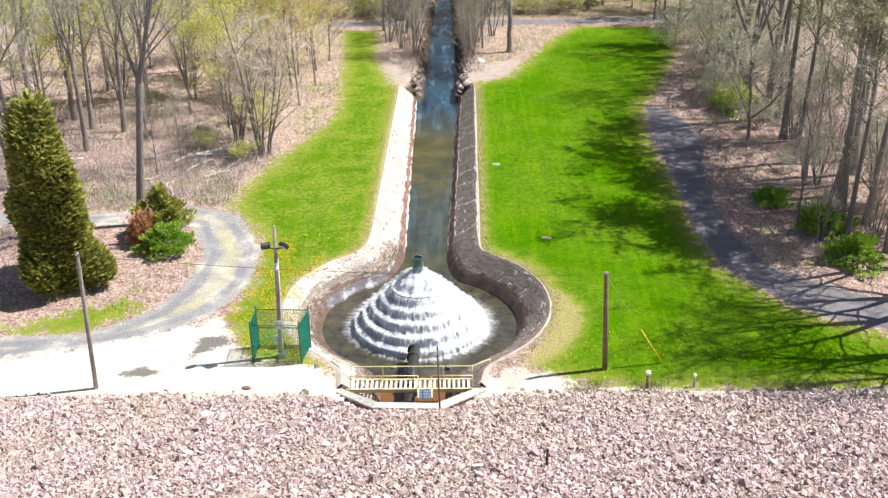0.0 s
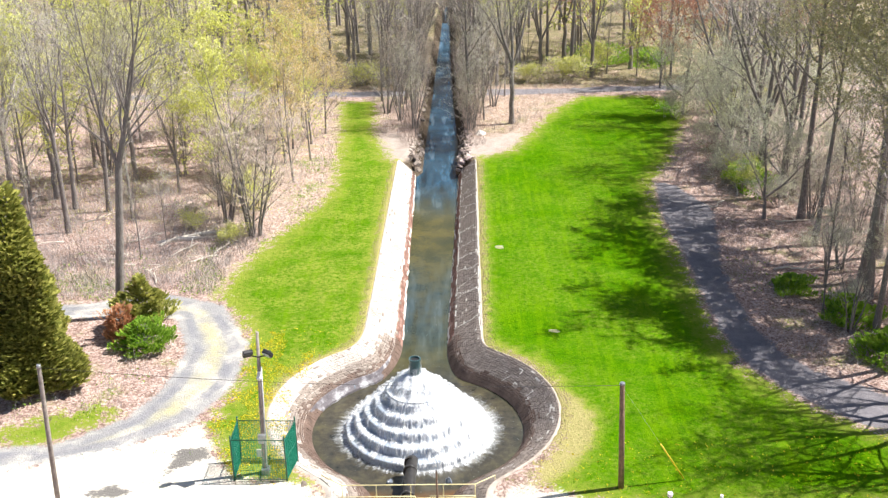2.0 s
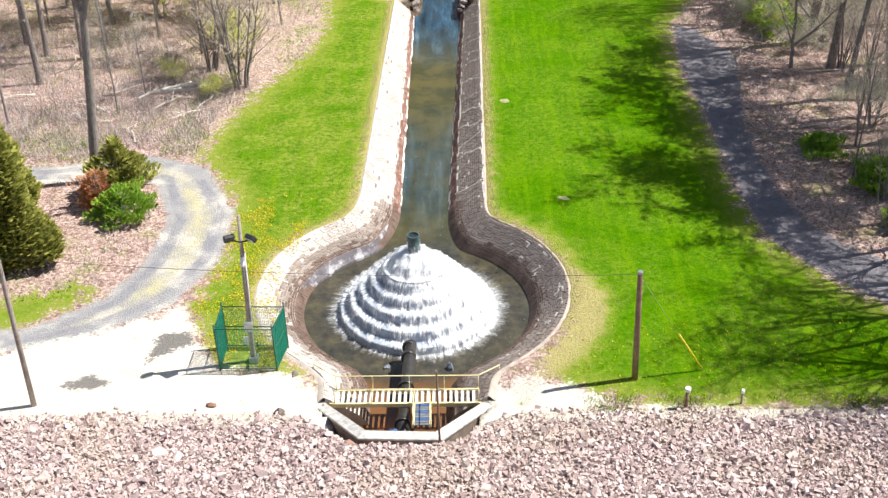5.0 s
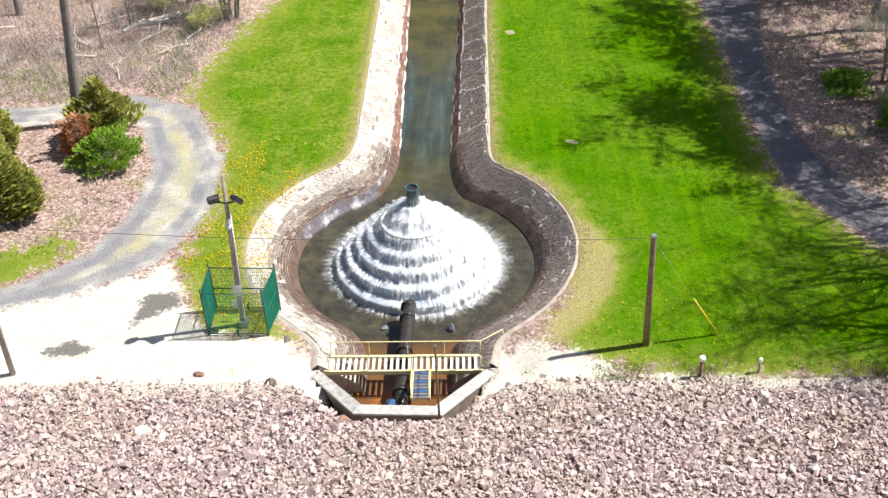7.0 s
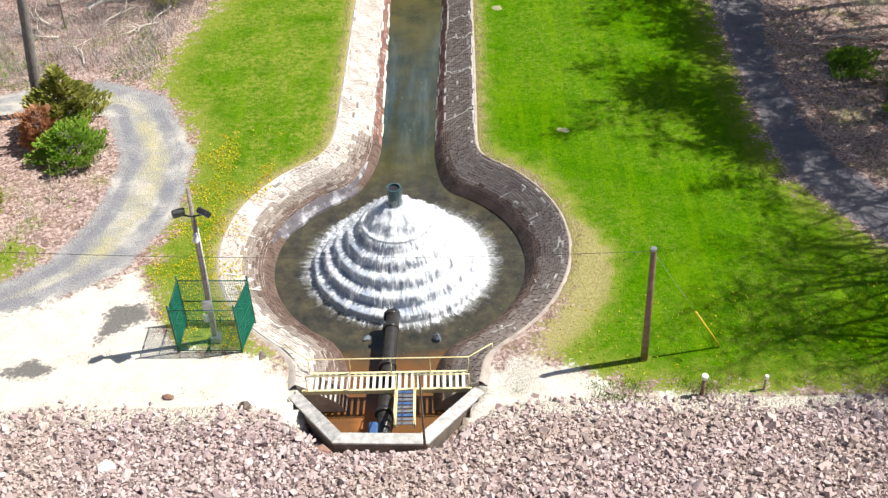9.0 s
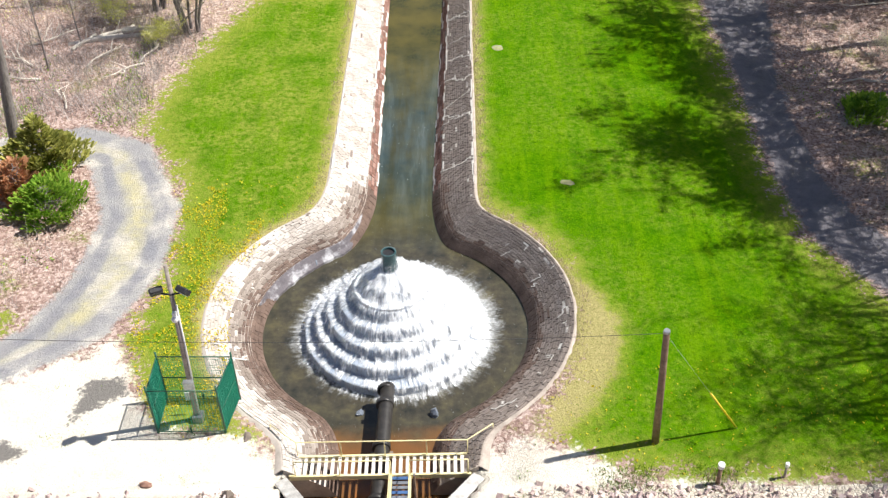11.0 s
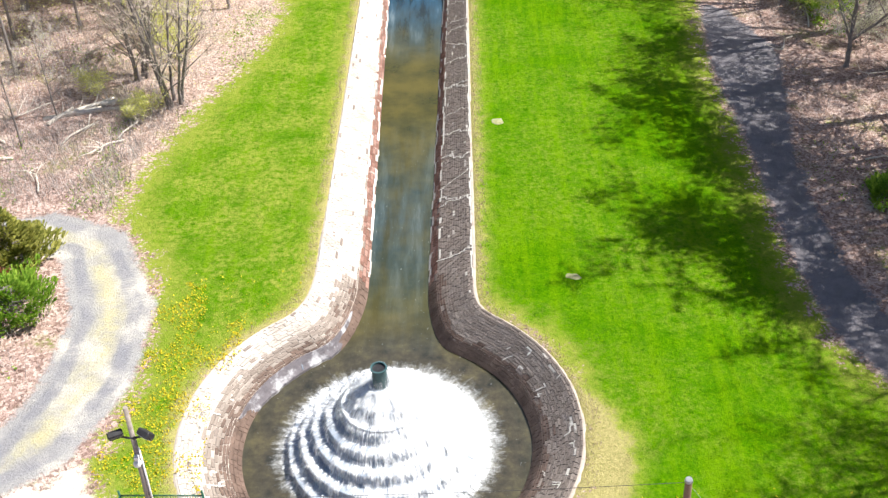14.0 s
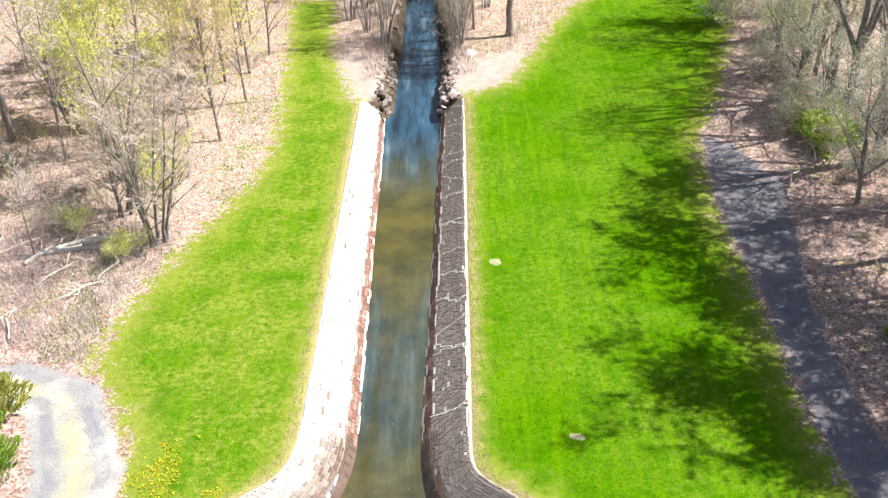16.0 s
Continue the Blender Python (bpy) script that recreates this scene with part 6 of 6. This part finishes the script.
def build_riprap():
    r = np.random.RandomState(12)
    rng = random.Random(12)
    shapes = np.array([[tuple(p) for p in stone_shape(rng)] for _ in range(40)])
    meshes = [mesh_of("stone", [tuple(p) for p in q], STONE_FACES, M_RIPRAP_ONE) for q in shapes[:16]]
    step, fill = 0.225, 0.24
    gx, gy = [a.ravel() for a in np.meshgrid(np.arange(-28, 32, step), np.arange(-12.2, -34, -step * 0.95))]
    fx, fy = [a.ravel() for a in np.meshgrid(np.arange(-28, 32, fill), np.arange(-12.2, -34, -fill))]
    big = np.r_[np.ones(gx.size, bool), np.zeros(fx.size, bool)]
    gx, gy = np.r_[gx, fx], np.r_[gy, fy]
    x, y = gx + r.uniform(-0.14, 0.14, gx.size), gy + r.uniform(-0.14, 0.14, gx.size)
    size = r.choice((0.07, 0.085, 0.10, 0.115, 0.132, 0.152, 0.185, 0.23), gx.size, p=(.12, .18, .22, .2, .14, .085, .04, .015))
    size = np.where(big, size, r.uniform(0.04, 0.07, gx.size))
    edge = -y - 12.3 + 2.6 * height_noise(x, y, 4.0, 31)
    d = signed(HEAD_PIT, x, y)
    ok = (d < -0.75) & (r.uniform(0, 1, x.size) < np.clip(0.03 + edge * 0.27, 0.03, 0.97))
    x, y, size, d = x[ok], y[ok], size[ok], d[ok]
    z = bank_z(x, y) + size * r.uniform(-0.6, 0.7, x.size) - 0.06 - np.where(d > -1.35, 0.72, 0)
    n = len(x)
    a, b, c = r.normal(-0.1, 0.7, n), r.normal(0, 0.7, n), r.uniform(0, 6.283, n)
    ca, sa, cb, sb, cc, sc = np.cos(a), np.sin(a), np.cos(b), np.sin(b), np.cos(c), np.sin(c)
    one, nil = np.ones(n), np.zeros(n)
    rx = np.stack([one, nil, nil, nil, ca, -sa, nil, sa, ca], 1).reshape(-1, 3, 3)
    ry = np.stack([cb, nil, sb, nil, one, nil, -sb, nil, cb], 1).reshape(-1, 3, 3)
    rz = np.stack([cc, -sc, nil, sc, cc, nil, nil, nil, one], 1).reshape(-1, 3, 3)
    turn = rz @ ry @ rx * (size * r.uniform(0.9, 1.4, n))[:, None, None]
    at = np.stack([x, y, z], 1)
    single = np.zeros(n, bool)
    single[np.where((size > 0.128) & (y < -12.8) & (y > -17.5) & (x > -14) & (x < 18))[0][:300]] = True
    for k in np.where(single)[0]:
        m = Matrix(turn[k].tolist()).to_4x4()
        m.translation = at[k].tolist()
        ob = part("stone", meshes[k % 16], None, EMBANKMENT)
        ob.matrix_world = m
    rest = ~single
    v = np.einsum("nij,nkj->nki", turn[rest], shapes[r.randint(0, 40, rest.sum())]) + at[rest][:, None]
    f = np.array(STONE_FACES)[None] + 8 * np.arange(rest.sum())[:, None, None]
    ob = part("stone_riprap", mesh_of("stone_riprap", v.reshape(-1, 3).tolist(), f.reshape(-1, 3).tolist(), M_RIPRAP), None, EMBANKMENT, "loose pinkish-grey quarry stones")
    ob["kind"] = "stuff"


build_riprap()


# ---- low growth ----
def keep(polys, x, y):
    return np.max([signed(p, x, y) for p in polys], 0)


CLEARED = (LAWN_WEST, LAWN_EAST, ROAD, SAND, SAND_EAST, PATH_EAST, PATH_FAR, STREAM, POOL, SOIL_EAST, SOIL_WEST)


def scatter(count, x0, x1, y0, y1, seed, test):
    r = np.random.RandomState(seed)
    x, y = r.uniform(x0, x1, count), r.uniform(y0, y1, count)
    ok = test(x, y)
    x, y = x[ok], y[ok]
    return np.stack([x, y, ground_z(x, y)], 1)


def stems(name, label, category, pts, mat, lo, hi, width, per, spread, seed, curl=0.0):
    """Thin upright stems or blades in small bunches, as one mass."""
    r = np.random.RandomState(seed)
    p = np.repeat(pts, per, 0)
    n = len(p)
    p = p + np.c_[r.normal(0, spread, (n, 2)), np.full(n, -0.02)]
    d = np.c_[r.normal(0, 0.45, (n, 2)), np.ones(n)]
    d *= (r.uniform(lo, hi, n) / np.linalg.norm(d, axis=1))[:, None]
    a = r.uniform(0, math.pi, n)
    side = np.c_[np.cos(a), np.sin(a), np.zeros(n)] * width
    v = np.stack([p - side, p + side, p + d], 1).reshape(-1, 3)
    f = np.arange(3 * n).reshape(-1, 3)
    ob = new(name, mesh_of(name, v.tolist(), f.tolist(), mat))
    return tagged(ob, label, category, kind="stuff")


def leaves(name, label, category, pts, mat, size, per, spread, height, seed):
    """Many small leaves in low clumps, as one mass."""
    r = np.random.RandomState(seed)
    p = np.repeat(pts, per, 0)
    n = len(p)
    p = p + np.c_[r.normal(0, spread, (n, 2)), np.abs(r.normal(0, height, n)) + 0.02]
    a, b = r.normal(0, 1, (n, 3)), r.normal(0, 1, (n, 3))
    s = size * r.uniform(0.5, 1.4, (n, 1))
    a, b = a / np.linalg.norm(a, axis=1)[:, None] * s, b / np.linalg.norm(b, axis=1)[:, None] * s * 0.7
    v = np.stack([p + a, p + b, p - a, p - b], 1).reshape(-1, 3)
    f = np.arange(4 * n).reshape(-1, 4)
    ob = new(name, mesh_of(name, v.tolist(), f.tolist(), mat))
    return tagged(ob, label, category, kind="stuff")


woods = lambda x, y: (keep(CLEARED, x, y) < -0.6) & (np.sin(x * 0.35 + 1) + np.sin(y * 0.28) + np.sin((x + y) * 0.17) > -0.6)
edge_of_woods = lambda x, y: (keep(CLEARED, x, y) < -0.3) & (keep(CLEARED, x, y) > -4)
stems("brush", "grey leafless brush on the woodland floor", "brush", scatter(4200, -60, 62, -2, 110, 51, woods), M_TWIG, 0.5, 2.2, 0.014, 9, 0.4, 61)
stems("brush", "tangled bare brush along the edge of the wood", "brush", scatter(3600, -45, 50, 2, 100, 52, edge_of_woods), M_TWIG, 0.4, 1.8, 0.014, 8, 0.35, 62)
stems("brush", "pale tangled brush beneath the western trees", "brush", scatter(2200, -50, -17, 14, 48, 50, lambda x, y: keep(CLEARED, x, y) < -1.0), M_TWIG, 0.4, 1.7, 0.016, 8, 0.4, 60)
stems("brush", "dark tangled brush above the gravel track", "brush", scatter(800, -50, -16, 17, 29, 47, lambda x, y: keep(CLEARED, x, y) < -0.8), M_DARKTWIG, 0.3, 1.3, 0.016, 9, 0.4, 44)
stems("dry_grass", "dry straw-coloured stems on the woodland floor", "dry grass", scatter(5200, -50, 55, -2, 105, 53, lambda x, y: keep(CLEARED, x, y) < -0.2), M_DRY, 0.15, 0.6, 0.02, 6, 0.25, 63)
leaves("fallen_leaves", "loose brown leaves on the woodland floor", "fallen leaves", scatter(15000, -50, 55, -2, 100, 54, lambda x, y: keep(CLEARED, x, y) < 0.0), M_DRY, 0.085, 3, 0.3, 0.03, 64)
patchy = lambda x, y: (keep(CLEARED, x, y) < -0.8) & (np.sin(x * 0.23 + 2) + np.sin(y * 0.31 + 1) + np.sin((x - y) * 0.19) > 1.35)
leaves("ground_cover", "low fresh green growth under the trees", "undergrowth", scatter(5000, -55, 60, -2, 110, 55, patchy), M_SHRUB, 0.09, 12, 0.4, 0.25, 65)
tufts = lambda x, y: (keep(CLEARED, x, y) < -0.2) & (keep(CLEARED, x, y) > -5) & (np.sin(x * 0.9 + 1) + np.sin(y * 0.7) + np.sin((x + y) * 0.5) > 0.5)
leaves("ground_cover", "green tufts along the edge of the west wood", "undergrowth", scatter(2600, -34, -10, 14, 60, 46, tufts), M_SHRUB, 0.08, 9, 0.35, 0.10, 45)
leaves("sapling_buds", "yellow-green buds of saplings in the west wood", "undergrowth", scatter(800, -52, -14, 34, 90, 56, woods), M_BUD, 0.06, 22, 0.7, 1.6, 66)
leaves("ground_cover", "fresh green brush beyond the far path", "undergrowth", scatter(1700, -45, 62, 94, 175, 57, patchy), M_SHRUB, 0.14, 16, 0.8, 0.5, 67)

dam_foot = lambda x, y: (np.abs(x) > 6) & (np.sin(x * 1.3) + np.sin(x * 0.47 + 2) + np.sin(y * 2.1) > -0.2)
stems("dry_grass", "dry weeds at the foot of the dam", "dry grass", scatter(900, 6, 28, -14.4, -12.0, 58, dam_foot), M_DRY, 0.1, 0.4, 0.014, 9, 0.2, 68)
stems("weeds", "thin green weeds between sand and stones", "weeds", scatter(900, 6, 28, -13.9, -11.8, 59, dam_foot), M_GRASS, 0.1, 0.3, 0.02, 9, 0.2, 69)
stems("weeds", "thin green weeds on the sandy lot", "weeds", scatter(260, -22, -6, -12.8, -6, 60, lambda x, y: np.sin(x * 1.1) + np.sin(y * 1.9) > 0.8), M_GRASS, 0.05, 0.18, 0.02, 7, 0.15, 70)

beside_stream = lambda x, y: (signed(STREAM, x, y) < 0.5) & (signed(STREAM, x, y) > -2.0) & (y > 62)
stems("brush", "bare brush overhanging the stream banks", "brush", scatter(3200, -6, 9, 60, 125, 49, beside_stream), M_BRUSH, 0.4, 1.5, 0.018, 7, 0.3, 48)

# grass blades and dandelions on the lawns
lawns = lambda x, y: np.maximum(signed(LAWN_WEST, x, y), signed(LAWN_EAST, x, y)) > -0.3
stems("grass", "mown green grass blades on the lawns", "grass", scatter(26000, -18, 38, -12, 88, 71, lambda x, y: lawns(x, y) & (signed(POOL, x, y) < -0.3)), M_GRASS, 0.04, 0.10, 0.03, 4, 0.12, 72)
rim_of = lambda x, y: (signed(POOL, x, y) < -0.25) & (signed(POOL, x, y) > -0.9) & (y > -8) & (y < 56)
stems("rim_grass", "uncut pale grass along the stone rim", "grass", scatter(40000, -13, 13, -9, 57, 73, rim_of), M_DRY, 0.08, 0.25, 0.018, 3, 0.08, 74)
flowers = lambda x, y: (signed(LAWN_WEST, x, y) > 0.2) & (signed(LAWN_WEST, x, y) < 3.0) & (x < -8) & (y < 11) & (np.sin(x * 2.1) + np.sin(y * 1.7) > -0.5)
leaves("dandelions", "yellow dandelions beside the gravel track", "dandelions", scatter(17000, -16, -6, -9, 12, 75, flowers), M_DANDELION, 0.06, 1, 0.05, 0.06, 76)
leaves("dandelions", "scattered yellow dandelions in the lawn", "dandelions", scatter(3600, -16, 34, -12.3, 12, 77, lambda x, y: (lawns(x, y)) & ((y < -5) | (x < -3)) & (signed(POOL, x, y) < -0.5)), M_DANDELION, 0.065, 1, 0.05, 0.06, 78)


# ---- bank stones of the stream ----
def bank_stones():
    rng = random.Random(91)
    shapes = [mesh_of("rock", stone_shape(rng), STONE_FACES, m) for m in (M_RIPRAP_ONE, M_RIPRAP_ONE, M_RIPRAP_ONE, M_RIPRAP_ONE, M_MID, M_MID, M_DARKSTONE, M_DARKSTONE, M_MID, M_DARKSTONE)]
    for k in range(230):
        east = rng.random() < 0.62
        y = 56.6 + abs(rng.gauss(0, 7.5)) if k < 150 else rng.uniform(62, 100)
        edge = np.interp(y, [53, 58, 70, 92], [3.9, 4.2, 4.6, 4.0] if east else [2.2, 2.3, 2.2, 1.8])
        off = rng.uniform(-0.9, 0.9 if east else 0.5)
        x = edge + off if east else -(edge + off)
        s = rng.choice((0.12, 0.16, 0.2, 0.26, 0.34, 0.42))
        z = -0.05 if off > 0 else -min(-off * 1.9, 2.4)
        ob = new("rock", rng.choice(shapes[:7] if k < 150 and east else shapes[4:]))
        ob.matrix_world = pose(x, y, z, rng.uniform(-30, 30), rng.uniform(-30, 30), rng.uniform(0, 360)) @ Matrix.Scale(s, 4)
        tagged(ob, "grey angular bank stone beside the stream", "rock", group="stones of the stream bank")


bank_stones()


# ---- fallen branches on the woodland floor ----
def fallen_branches():
    rng = random.Random(17)
    spots = [(36.5, 34, 4.5), (34, 44.5, 5), (40, 38, 4), (33.5, 22, 4), (37, 15, 4.5), (41, 30, 5), (35.5, 8, 4), (-30, 28, 4), (-34, 38, 5), (-21, 26, 3.5), (-27, 41, 4), (-38, 30, 5), (30.5, 39, 3.5), (44, 47, 5), (36, 60, 5), (-8.5, 90, 6),
             (-23, 28, 3.4), (-27.5, 31.5, 4), (-19.5, 28.5, 2.6), (-29, 25.5, 4), (-24.5, 22, 2.6)]
    for x, y, ln in spots:
        t = thing("fallen_branch", "grey fallen branch lying on the woodland floor", "branch", (x, y, float(ground_z([x], [y])[0]) + 0.1), rng.uniform(0, 360), group="fallen branches")
        part("stem", tube([(-ln / 2, 0, 0), (-ln / 5, rng.uniform(-0.3, 0.3), 0.12), (ln / 4, rng.uniform(-0.4, 0.4), 0.2), (ln / 2, rng.uniform(-0.5, 0.5), 0.35)], [0.075, 0.06, 0.045, 0.015], 7), M_DRYLOG, t)
        for _ in range(3):
            q = rng.uniform(-0.3, 0.4) * ln
            part("side_branch", tube([(q, 0, 0.1), (q + rng.uniform(0.4, 0.9), rng.uniform(-0.9, 0.9), rng.uniform(0.3, 0.8)), (q + rng.uniform(0.9, 1.6), rng.uniform(-1.5, 1.5), rng.uniform(0.4, 1.3))], [0.045, 0.03, 0.01], 5), M_DRYLOG, t)


fallen_branches()
